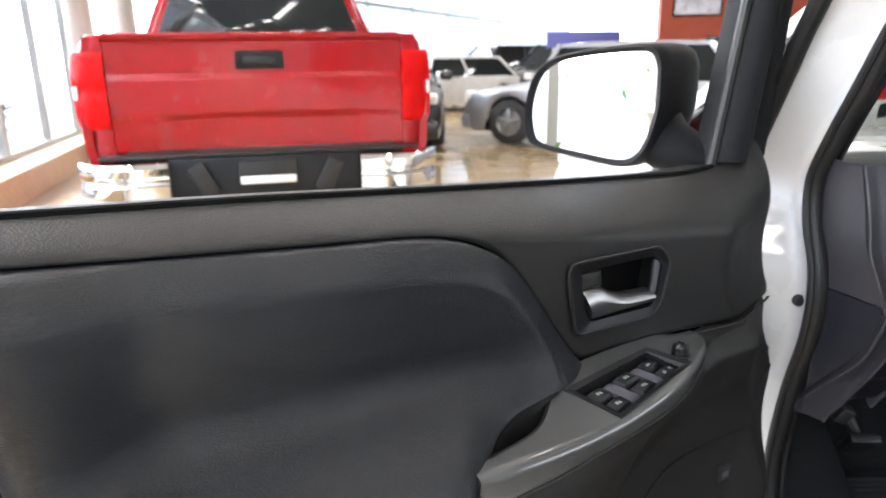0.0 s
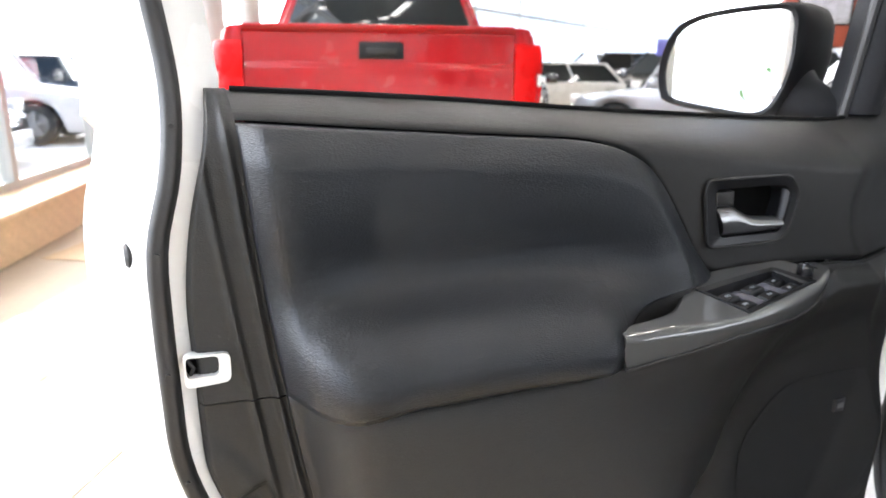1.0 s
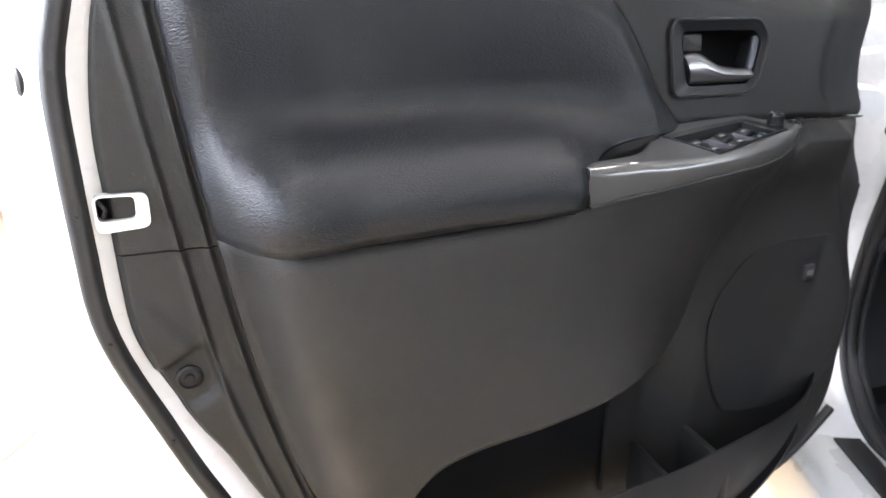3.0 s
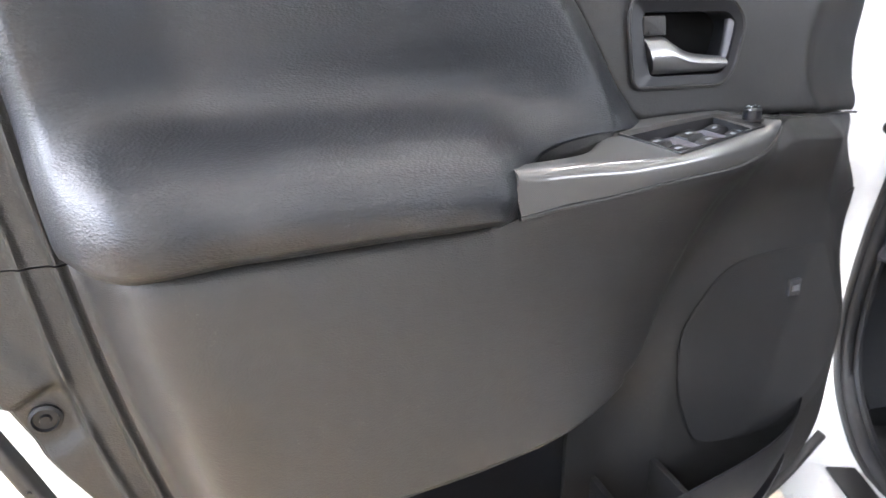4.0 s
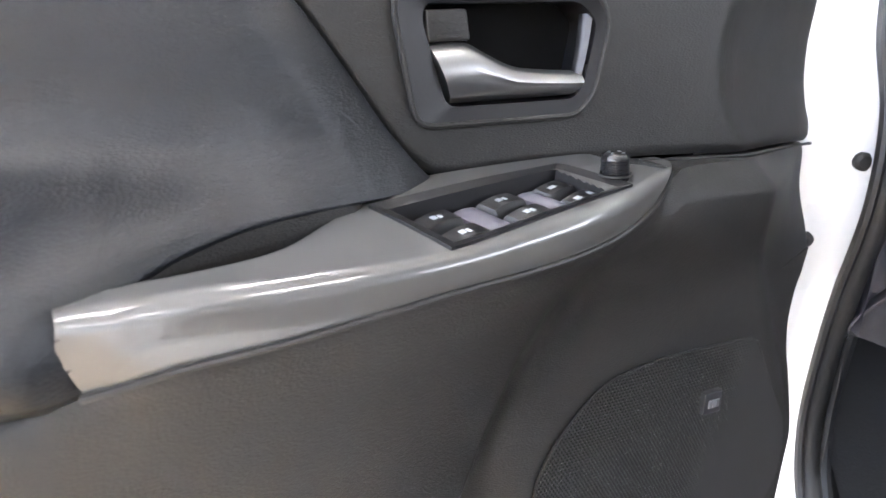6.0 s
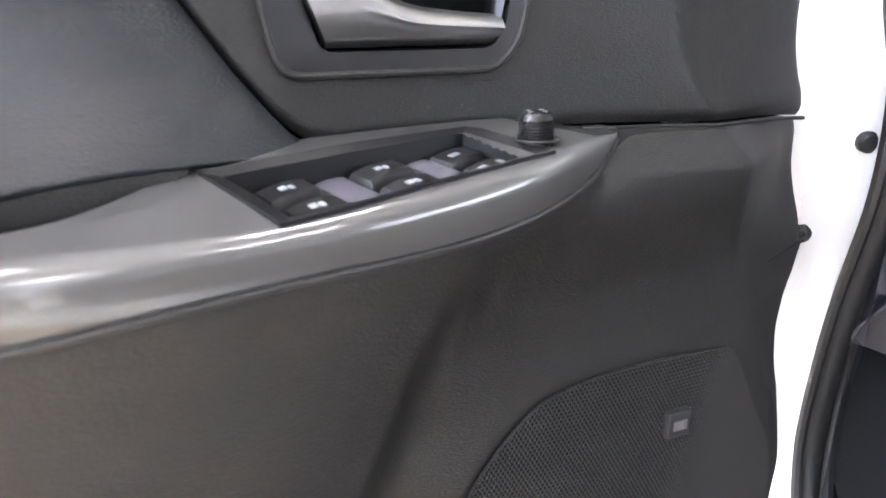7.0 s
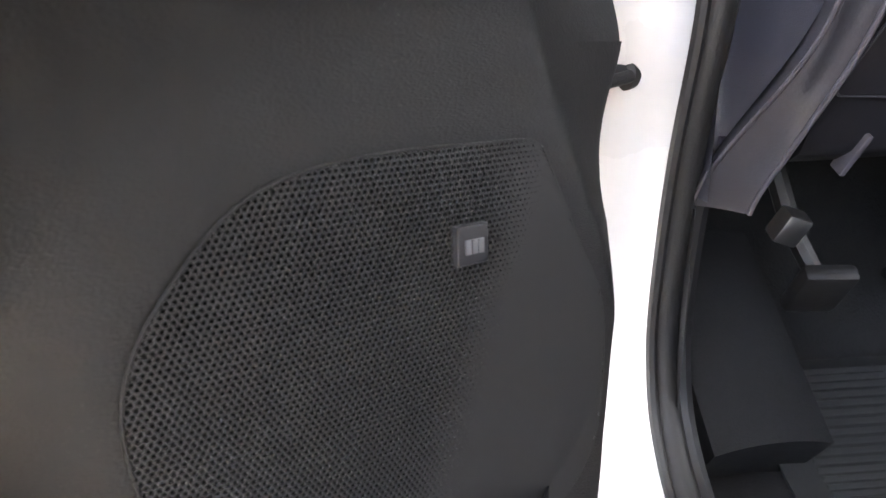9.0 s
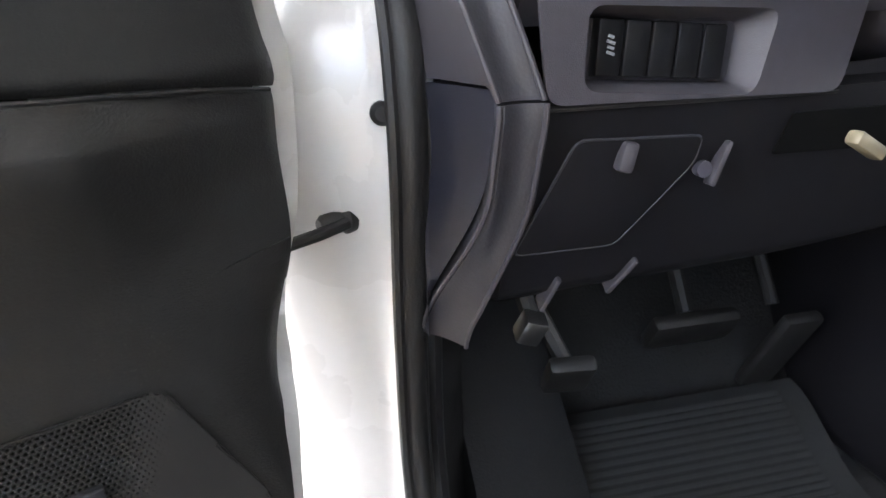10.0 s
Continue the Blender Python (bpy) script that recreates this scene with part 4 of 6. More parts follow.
def strip(u, w):
    # the ribbed strip that runs down the outer end of the dash
    z = 0.700 + 0.215 * w
    lean = sm(0.0, 0.72, w)
    x0 = 0.590 + 0.034 * lean
    x = x0 + 0.032 * u
    rib = 0.004 * (math.cos(2 * math.pi * u) * 0.5 + 0.5) - 0.003
    return Vector((x, y_dash(x, z) - 0.008 - rib + 0.012 * (1 - u) * (1 - lean), z))


part("dash_strip", sheet(strip, 16, 26, (0.004, 0.03, 0)), M_STRIP, van, "grey ribbed end strip of the dash")


for edge in (0.03, 0.97):
    part("strip_bead", tube([strip(edge, k / 24) + Vector((0, -0.001, 0)) for k in range(25)], 0.0022, 8), M_DASH, van, "paler raised edge of the dash end strip")


def strip_up(u, w):
    z = 0.9165 + 0.20 * w
    x = 0.624 - 0.071 * min(w, 0.42) + 0.032 * u
    rib = 0.004 * (math.cos(2 * math.pi * u) * 0.5 + 0.5) - 0.003
    return Vector((x, 0.768 - 0.008 - rib + 0.05 * w * w + 0.008, z))


for edge in (0.03, 0.97):
    part("strip_bead", tube([strip_up(edge, k / 16) + Vector((0, -0.001, 0)) for k in range(17)], 0.0022, 8), M_DASH, van, "paler raised edge of the dash end strip")
part("dash_strip", sheet(strip_up, 16, 16, (0.004, 0.03, 0)), M_STRIP, van, "grey ribbed end strip of the dash")


def side_up(u, w):
    z = 0.926 + 0.19 * w
    x1 = 0.622 - 0.071 * min(w, 0.42)
    x = 0.592 + (x1 - 0.592) * u
    return Vector((x, 0.868 + 0.05 * sm(0, 0.9, w) - (0.10 - 0.04 * w * w + 0.04 * sm(0, .9, w)) * u ** 1.3, z))


part("dash_end", sheet(side_up, 12, 14, (0.004, 0.03, 0)), M_DASH, van, "grey end cap of the dash")

# upper dash face with the switch pocket cut through it
POCK = [(0.682, 0.919), (0.818, 0.908), (0.832, 0.965), (0.684, 0.972)]


def face_y(x, z):
    return 0.766 + 0.10 * max(0.0, x - 0.66) - 0.10 * max(0, z - 0.95) ** 1.0 * 0.3


outer = rounded([(0.657, face_y(0.657, 0.912), 0.912), (0.895, face_y(0.895, 0.905), 0.905), (0.915, face_y(0.915, 1.0), 1.0), (0.648, face_y(0.648, 1.0), 1.0)], 0.012)
inner = rounded([(x, face_y(x, z), z) for x, z in POCK], 0.012)
inner2 = rounded([(x, face_y(x, z) + 0.022, z) for x, z in ((0.690, 0.925), (0.808, 0.916), (0.812, 0.957), (0.691, 0.964))], 0.006)
bm = ring_plate(outer, inner, (0, 0.004, 0))
n = len(inner)
a = [bm.verts.new(p) for p in inner]
b = [bm.verts.new(p) for p in inner2]
for i in range(n):
    bm.faces.new((a[i], a[(i + 1) % n], b[(i + 1) % n], b[i]))
bm.faces.new(b)
upper_dash = part("upper_dash", bm, M_DASH, van, "dark grey upper dash face with a switch pocket")
for k in range(5):
    x = 0.706 + 0.0205 * k
    z = 0.945 - 0.0018 * k
    y = face_y(x, z) + 0.018
    part("blank" if k else "dash_switch", boxed(-0.0095, 0.0095, -0.006, 0.006, -0.0185, 0.0185, bevel=0.002, m=pose(x, y, z, 0, 4, 5)), M_PLASTIC2, upper_dash)
for dz, wdt in ((0.006, 0.0020), (0.0025, 0.0030), (-0.001, 0.0022), (-0.0045, 0.0028)):
    part("switch_legend", boxed(-wdt, wdt, -0.0008, 0.0008, -0.0009, 0.0009, m=pose(0.706, face_y(0.706, 0.945) + 0.0105, 0.946 + dz, 0, 20, 5)), M_LEGEND, upper_dash, "pale printed switch legend")
part("dash_seam", tube([(0.657 + 0.24 * k / 8, face_y(0.657 + 0.24 * k / 8, 0.91) + 0.004, 0.9095 - 0.0045 * k / 8) for k in range(9)], 0.0022, 6), M_RUBBER, upper_dash)


def dash_top(u, w):
    x = 0.645 + 1.61 * u
    a = w
    return Vector((x, 0.766 + 0.04 * sm(0, 0.2, a) + 0.62 * a, 1.0 + 0.10 * sm(0, 0.35, a) - 0.05 * a))


part("dash_top", sheet(dash_top, 30, 16, (0, 0.03, -0.04)), M_DASH, van, "dark grey dash top")
part("dash_body", boxed(0.92, 2.25, 0.90, 1.30, 0.82, 1.05, bevel=0.04), M_DASH, van)
part("air_vent", boxed(0.66, 0.78, 0.752, 0.79, 1.005, 1.065, bevel=0.012), M_PLASTIC2, van, "black side air vent")
# steering column shroud, wheel
part("column_shroud", tube([(0.985, 0.95, 0.965), (0.985, 0.74, 1.0), (0.985, 0.62, 1.02)], [0.060, 0.060, 0.05], 16), M_DASH, van, "dark grey steering column shroud")
# no opening is cut: a black slab on the dash paints its shade
recess = rounded([(x, y_dash(x, z) - 0.002, z) for x, z in ((0.862, 0.856), (0.99, 0.851), (0.99, 0.888), (0.866, 0.890))], 0.004)
part("key_recess_shade", slab(recess, (0, 0.01, 0)), M_DEEP, van, "black slab for the shaded opening beside the steering column", smooth=False)
part("ignition_key", boxed(-0.018, 0.018, -0.007, 0.007, -0.006, 0.006, bevel=0.004, m=pose(0.908, 0.770, 0.867, 0, 28, 10)), material("dull_beige_plastic", (0.20, 0.17, 0.11), 0.5), van, "dull beige key grip")
rim_pts = [Matrix.Translation((0.985, 0.58, 1.02)) @ Euler((radians(62), 0, 0)).to_matrix().to_4x4() @ Vector((0.185 * math.cos(a * math.pi / 18), 0.185 * math.sin(a * math.pi / 18), 0)) for a in range(36)]
sw = part("steering_wheel", tube(rim_pts, 0.015, 10, closed=True), M_VINYL, van, "black steering wheel")
part("hub", lathe([(0.075, -0.03), (0.08, 0.0), (0.06, 0.03)], seg=20, m=Matrix.Translation((0.985, 0.58, 1.02)) @ Euler((radians(62), 0, 0)).to_matrix().to_4x4()), M_PLASTIC, sw)
part("spoke", boxed(-0.18, 0.18, -0.02, 0.02, -0.008, 0.008, bevel=0.005, m=Matrix.Translation((0.985, 0.58, 1.02)) @ Euler((radians(62), 0, 0)).to_matrix().to_4x4()), M_PLASTIC, sw)


# the fuse cover on the lower dash, with its tab, and the round socket beside it
def on_dash(x, z, out=0.0):
    return Vector((x, y_dash(x, z) - out, z))


cov = rounded([on_dash(x, z, 0.004) for x, z in ((0.684, 0.886), (0.788, 0.880), (0.788, 0.858), (0.738, 0.790), (0.650, 0.794))], 0.008)
cover = part("fuse_cover", slab(cov, (0, 0.008, 0), 0.002), M_LOWDASH, van, "dark hinged cover on the lower dash")
part("cover_edge", tube([p + Vector((0, 0.001, 0)) for p in cov], 0.0011, 6, closed=True), M_STRIP, cover)
part("cover_tab", boxed(-0.006, 0.006, -0.008, 0.004, -0.012, 0.010, bevel=0.003, m=pose(*on_dash(0.7235, 0.872, 0.006), 0, 14, 0)), M_DASH, cover, "grey release tab")
part("socket", lathe([(0.0065, -0.004), (0.0065, 0.004), (0.0045, 0.005), (0.004, 0.0)], "y", 18, m=pose(*on_dash(0.797, 0.852, 0.004), 0, 0, 0)), M_GREYB, van, "small round dark socket")
part("hood_release", boxed(-0.0026, 0.0026, -0.006, 0.006, -0.018, 0.018, bevel=0.002, m=pose(*on_dash(0.8085, 0.856, 0.006), 0, 20, 0)), M_DASH, van, "grey release lever")
for x, z, l, lean in ((0.690, 0.748, 0.018, 19), (0.756, 0.755, 0.020, 31)):
    part("dash_rib", boxed(-0.0026, 0.0026, -0.006, 0.012, -l, l, bevel=0.002, m=pose(*on_dash(x, z, 0.0), 20, lean, 0)), M_DASH, van)
part("side_kick_panel", sheet(lambda u, w: Vector((0.590 + 0.062 * u ** 1.5, 0.885 + 0.13 * u, 0.352 + 0.345 * w)), 10, 8, (0.004, 0.01, 0)), M_RESTPAD, van, "dark grey kick panel beside the footwell")
# pedals, foot rest, mat
part("parking_brake", boxed(-0.026, 0.026, -0.010, 0.010, -0.035, 0.035, bevel=0.006, m=pose(0.761, 0.96, 0.590, 40, 0, -8)), M_RUBBER, van, "black parking brake pedal pad")
# the pad's shine is put in as a small silver plate
part("pedal_pad_shine", boxed(-0.014, 0.014, -0.003, 0.003, -0.012, 0.012, bevel=0.002, m=pose(0.763, 0.951, 0.595, 40, 0, -8)), M_SATIN, van, "silver plate for the shine on the pedal pad")
part("pedal_arm", tube([(0.761, 0.965, 0.60), (0.735, 0.99, 0.66), (0.715, 0.955, 0.672), (0.70, 0.98, 0.74)], 0.010, 8), M_RUBBER, van)
part("pedal_bracket", boxed(-0.013, 0.013, -0.012, 0.012, -0.016, 0.016, bevel=0.004, m=pose(0.712, 0.945, 0.662, 20, 20, 0)), M_SATIN, van, "bright metal pedal bracket")
part("foot_rest", sheet(lambda u, w: Vector((0.655 + 0.135 * u, 0.93 + 0.22 * w + 0.01 * u, 0.43 + 0.17 * w - 0.008 * (2 * u - 1) ** 2)), 12, 12, (0, 0.06, -0.08)), M_RESTPAD, van, "dark grey foot rest")
bp = part("brake_pedal", boxed(-0.06, 0.06, -0.012, 0.012, -0.028, 0.028, bevel=0.01, m=pose(0.955, 1.03, 0.585, 35, 0, 0)), M_RUBBER, van, "black brake pedal")
part("arm", tube([(0.955, 1.045, 0.60), (0.955, 1.12, 0.72), (0.955, 1.16, 0.85)], 0.010, 8), M_RUBBER, bp)
ap = part("accelerator_pedal", boxed(-0.028, 0.028, -0.010, 0.010, -0.08, 0.08, bevel=0.008, m=pose(1.105, 1.05, 0.52, 30, 0, 0)), M_RUBBER, van, "black accelerator pedal")
part("arm", tube([(1.105, 1.07, 0.58), (1.105, 1.16, 0.72), (1.105, 1.18, 0.82)], 0.009, 8), M_RUBBER, ap)
mat_top = thing("floor_mat", pose(0, 0, 0), "black ribbed rubber floor mat in the footwell", "floor mat")


def mat_y(t):
    return Vector((0, 0.42 + 0.68 * t, 0.350 + 0.085 * sm(0.72, 1.0, t) ** 1.3))


part("base", sheet(lambda u, w: mat_y(w) + Vector((0.76 + 0.42 * u, 0, 0)), 10, 30, (0, 0, -0.004)), M_MAT, mat_top)
for k in range(48):
    t0 = 0.30 + 0.66 * k / 47
    a, b = mat_y(t0), mat_y(t0 + 0.0075)
    part("rib", sheet(lambda u, w: a.lerp(b, w) + Vector((0.80 + 0.34 * u, 0, 0.004 * math.sin(math.pi * min(1, max(0, w))) + 0.001)), 2, 4, (0, 0, -0.005)), M_MAT, mat_top)
# check strap and rubber stops on the jamb
stop = part("door_stop", lathe([(0.0095, 0.0), (0.0095, 0.006), (0.006, 0.009)], "y", 18, m=pose(0.565, Y_SEAL(0.90) + 0.012, 0.90, 180, 0, 0)), M_RUBBER, van, "black rubber stop on the jamb")
strap_end = Vector((0.533, 0.899, 0.808))
strap = part("check_strap", tube([strap_end, strap_end + Vector((-0.025, -0.012, -0.004)), strap_end + Vector((-0.085, -0.035, -0.012))], [0.0055, 0.0055, 0.005], 10), M_RUBBER, van, "black door check strap")
part("strap_boot", lathe([(0.0125, 0.0), (0.013, 0.007), (0.009, 0.011), (0.008, 0.028), (0.005, 0.032)], "y", 20, m=Matrix.Translation(strap_end + Vector((0.004, 0.012, 0.001))) @ Euler((radians(180), 0, radians(-62))).to_matrix().to_4x4()), M_RUBBER, strap, "black rubber boot")
for z in (0.62, 0.98):
    hg = part("door_hinge", boxed(-0.03, 0.02, -0.012, 0.012, -0.03, 0.03, bevel=0.006, m=pose(0.515, 0.985, z, 0, 0, 25)), M_WHITE, van, "white painted door hinge")
    part("pin", lathe([(0.009, -0.04), (0.009, 0.04)], seg=12, m=pose(0.488, 0.972, z)), M_SATIN, hg)
part("wiring_boot", tube([(0.440, 0.872, 0.915), (0.462, 0.905, 0.925), (0.492, 0.930, 0.930)], [0.012, 0.015, 0.013], 12), M_RUBBER, van, "black rubber wiring boot")



# ---- the open door, built in its own frame: s from the latch end to the hinges, v towards the cabin, z up ----
door = thing("car_door", pose(-0.323, 0.307, 0, 0, 0, 28.8), "white van door standing open, with dark grey inner trim", "car door")


def D(s, v, z):
    return Vector((s, -v, z))


Z_TOP = table([(-0.02, 1.162), (0.12, 1.1555), (0.241, 1.149), (0.39, 1.1385), (0.55, 1.129), (0.71, 1.121), (0.80, 1.117), (0.87, 1.120), (0.93, 1.136), (1.0, 1.165)])
V_TOP = table([(-0.02, -0.060), (0.12, -0.062), (0.241, -0.068), (0.39, -0.078), (0.55, -0.083), (0.71, -0.086), (0.814, -0.092), (1.0, -0.120)])
Z_LOW = table([(0.0, 1.138), (0.05, 1.1345), (0.108, 1.130), (0.161, 1.1262), (0.276, 1.1180), (0.34, 1.1140), (0.39, 1.1075), (0.43, 1.0940), (0.455, 1.0780), (0.48, 1.0500), (0.505, 1.0140), (0.530, 0.9760), (0.558, 0.9465), (0.60, 0.9455), (0.72, 0.944), (0.81, 0.9400), (0.91, 0.9335), (0.98, 0.926)])
Z_SHOULDER = table([(0.0, 1.137), (0.17, 1.1255), (0.29, 1.117), (0.39, 1.1075), (0.48, 1.093), (0.60, 1.076), (0.75, 1.060), (1.0, 1.058)])
V_FACE = table([(0.0, -0.008), (0.29, -0.008), (0.40, -0.010), (0.54, -0.008), (0.68, -0.009), (0.80, -0.003)])
S_CREASE = table([(0.60, 0.915), (0.70, 0.895), (0.76, 0.870), (0.84, 0.832), (0.90, 0.818), (0.944, 0.812), (0.96, 0.797), (0.98, 0.784), (1.0, 0.778), (1.02, 0.777), (1.04, 0.781), (1.06, 0.786), (1.08, 0.793), (1.115, 0.805), (1.136, 0.818), (1.17, 0.84)])
S_FRONT = table([(0.43, 0.79), (0.47, 0.855), (0.52, 0.888), (0.60, 0.896), (0.66, 0.900), (0.70, 0.907), (0.72, 0.910), (0.735, 0.915), (0.75, 0.919), (0.77, 0.926), (0.80, 0.935), (0.84, 0.947), (0.88, 0.957), (0.92, 0.963), (0.95, 0.966), (0.977, 0.963), (1.0, 0.961), (1.05, 0.962), (1.12, 0.962), (1.17, 0.962)])
R1 = table([(0.45, 0.135), (0.596, 0.084), (0.741, 0.042), (0.904, 0.016), (1.014, 0.001), (1.111, -0.010), (1.17, -0.014)])
R2 = table([(0.45, 0.155), (0.598, 0.104), (0.742, 0.066), (0.887, 0.041), (1.015, 0.024), (1.111, 0.014), (1.17, 0.009)])
TRIM_L = table([(0.45, 0.148), (0.50, 0.112), (0.58, 0.076), (0.636, 0.050), (0.666, 0.036), (0.702, 0.016), (0.741, -0.002), (0.773, -0.015), (0.809, -0.026), (0.847, -0.029), (0.907, -0.030), (0.981, -0.031), (1.05, -0.022), (1.116, -0.006), (1.165, 0.0)])
EDGE_L = table([(0.45, 0.168), (0.598, 0.113), (0.742, 0.075), (0.887, 0.049), (1.015, 0.032), (1.137, 0.021), (1.17, 0.017)])


def crease(s, z):
    x = s - S_CREASE(z)
    y = s - max(0.908 + 0.045 * sm(0.76, 0.86, z), S_CREASE(z) + 0.03)
    low = 1 - sm(0.68, 0.845, z)
    return 0.5 * (0.41 + 0.45 * low) * (x + math.sqrt(x * x + 0.000008)) + 0.5 * (0.42 + 0.3 * low) * (y + math.sqrt(y * y + 0.000002))


def v_up(s, z):
    zt, zs, vf = Z_TOP(s), Z_SHOULDER(s), V_FACE(s)
    v = vf
    if z > zs:
        t = min(1.0, (z - zs) / max(1e-4, zt - zs))
        c = crease(s, z)
        return vf - c + (V_TOP(s) - vf + c) * t ** 1.7
    return v - crease(s, z)


def upper(u, w):
    zn = 0.945 + 0.205 * w
    u = u ** 0.9
    s = 0.019 + u * (S_FRONT(zn) - 0.019)
    zl, zt = Z_LOW(s) + 0.0012, Z_TOP(s)
    z = zl + (zt - zl) * w
    v = v_up(s, z)
    edge = min(w * (zt - zl), 0.008) / 0.008
    v -= 0.004 * (1 - edge) ** 2
    return D(s, v, z)


bm = sheet(upper, 150, 60, (0, 0.045, -0.0))
HANDLE_HOLE = [(0.556, 0.986), (0.656, 0.986), (0.668, 1.000), (0.676, 1.040), (0.664, 1.059), (0.545, 1.058), (0.544, 1.043)]
bmesh.ops.delete(bm, geom=[fc for fc in bm.faces if abs(fc.normal.z) < 0.9 and inside(HANDLE_HOLE, fc.calc_center_median().x, fc.calc_center_median().z)], context="FACES")
up = part("upper_trim", bm, M_PLASTIC, door, "dark grey grained upper trim and window ledge", angle=50)
part("belt_seal", tube([D(0.022 + 0.838 * k / 50, V_TOP(0.022 + 0.838 * k / 50) - 0.0045, Z_TOP(0.022 + 0.838 * k / 50) + 0.0006) for k in range(51)], 0.0045, 8), M_DEEP, door, "black rubber window channel")

# strip along the latch end, with its two raised lines, in two lengths
def rear_trim(z0, z1):
    def f(u, w):
        z = z0 + (z1 - z0) * w
        a, b = TRIM_L(z), max(EDGE_L(z), TRIM_L(z) + 0.012)
        s = a + (b - a) * u
        v = -0.006 + 0.006 * u
        for r in (R1(z), R2(z)):
            v += 0.0042 * math.exp(-((s - r) / 0.0034) ** 2)
        v -= 0.008 * (1 - sm(0, 0.08, u))
        if z > 1.12:
            v -= 0.055 * ((z - 1.12) / 0.045) ** 2 * 1.0
        # hollow round the plug
        under = 1 - sm(-0.011, 0.001, z - 0.770 - 0.55 * (s + 0.018))
        near = 1 - sm(0.024, 0.040, math.hypot(s - 0.008, z - 0.760))
        v += 0.004 * (1 - under) * (1 - sm(0.0, 0.02, s - 0.012 - 0.62 * (0.785 - z))) * (1 - sm(0.82, 0.85, z))
        v -= 0.006 * under * near
        return D(s, v, z)
    return f


part("rear_trim", sheet(rear_trim(0.8805, 1.163), 44, 60, (0, 0.012, 0)), M_PLASTIC, door, "dark grey end strip with two raised lines")
part("rear_trim", sheet(rear_trim(0.47, 0.879), 60, 150, (0, 0.012, 0)), M_PLASTIC, door, "dark grey end strip with two raised lines")

# added dark strip that blocks the view through the open joint
part("seam_backing", sheet(lambda u, w: D(0.03 + 0.66 * u, -0.022, Z_LOW(0.03 + 0.66 * u) - 0.014 + 0.0165 * w), 60, 2, (0, 0.003, 0)), M_DEEP, door, "black strip added behind the trim joint to block the gap")

# cushioned panel
Z_SEAM = table([(0.03, 0.895), (0.05, 0.893), (0.075, 0.891), (0.10, 0.8905), (0.20, 0.8915), (0.30, 0.8945), (0.338, 0.8960), (0.352, 0.8925), (0.368, 0.8925), (0.377, 0.918), (0.387, 0.930), (0.42, 0.937), (0.466, 0.943), (0.50, 0.9445), (0.558, 0.9455)])
ROLL = table([(0.88, 0.86), (0.895, 0.93), (0.915, 1.0), (0.930, 0.97), (0.945, 0.84), (0.956, 0.62), (0.968, 0.34), (0.982, 0.12), (1.0, 0.02), (1.02, 0.0)])
ARM = table([(0.02, 0.010), (0.05, 0.030), (0.08, 0.066), (0.11, 0.083), (0.16, 0.090), (0.25, 0.092), (0.32, 0.0985), (0.344, 0.0980), (0.354, 0.0915), (0.366, 0.084), (0.385, 0.068), (0.42, 0.044), (0.466, 0.026), (0.50, 0.014), (0.558, 0.0)])


def v_cushion(s, z):
    left = EDGE_L(z)
    d = s - left
    v = -0.001 + 0.032 * sm(-0.012, 0.022, d) * (1 - 0.80 * sm(0.020, 0.115, d))
    a = ARM(s)
    v = v + max(0.0, a + 0.004) * ROLL(z) * (1 - 0.25 * (1 - sm(0, 0.05, d)))
    zt = Z_LOW(s)
    slope = (Z_LOW(s + 0.003) - Z_LOW(s - 0.003)) / 0.006
    dist = max(0.0, zt - z) / math.sqrt(1 + slope * slope)
    v += (0.013 if s < 0.5 else 0.011) * sm(0.0, 0.035, dist) * (1 - 0.7 * sm(0.05, 0.16, dist)) - 0.010 * math.exp(-dist / 0.007)
    return v


def cushion(u, w):
    zn = 0.894 + 0.245 * w
    u = 0.55 * u + 0.45 * u * u * (3 - 2 * u)
    s = EDGE_L(zn) + 0.0005 + u * (0.5575 - EDGE_L(zn))
    zb, zt = Z_SEAM(s), Z_LOW(s) - 0.0008
    z = zb + max(0.0005, zt - zb) * w
    v = v_cushion(s, z)
    v -= 0.006 * (1 - sm(0, 0.05, w)) ** 2
    return D(s, v, z)


part("cushion", sheet(cushion, 120, 110, (0, 0.05, 0)), M_VINYL, door, "padded black vinyl panel with a rolled armrest", angle=60)

# lower panel
OUT = table([(0.352, 0.103), (0.38, 0.104), (0.45, 0.100), (0.52, 0.092), (0.58, 0.082), (0.62, 0.073), (0.66, 0.060), (0.69, 0.046), (0.712, 0.031), (0.724, 0.018), (0.732, 0.002)])
Z_PTOP = table([(0.03, 0.893), (0.05, 0.891), (0.075, 0.889), (0.10, 0.8885), (0.20, 0.8895), (0.30, 0.8925), (0.36, 0.8990), (0.40, 0.9035), (0.44, 0.9050), (0.52, 0.9095), (0.60, 0.9108), (0.64, 0.9138), (0.66, 0.9170), (0.68, 0.9220), (0.70, 0.9290), (0.716, 0.9370), (0.728, 0.9425), (0.81, 0.9385), (0.91, 0.932), (0.98, 0.9245)])
Z_PBOT = table([(0.03, 0.44), (0.11, 0.46), (0.15, 0.53), (0.19, 0.61), (0.232, 0.648), (0.349, 0.665), (0.437, 0.677), (0.506, 0.697), (0.530, 0.714), (0.550, 0.737), (0.573, 0.759), (0.596, 0.783), (0.63, 0.806), (0.65, 0.811), (0.67, 0.806), (0.69, 0.797), (0.72, 0.7915), (0.80, 0.7905), (0.832, 0.788), (0.86, 0.766), (1.02, 0.69)])
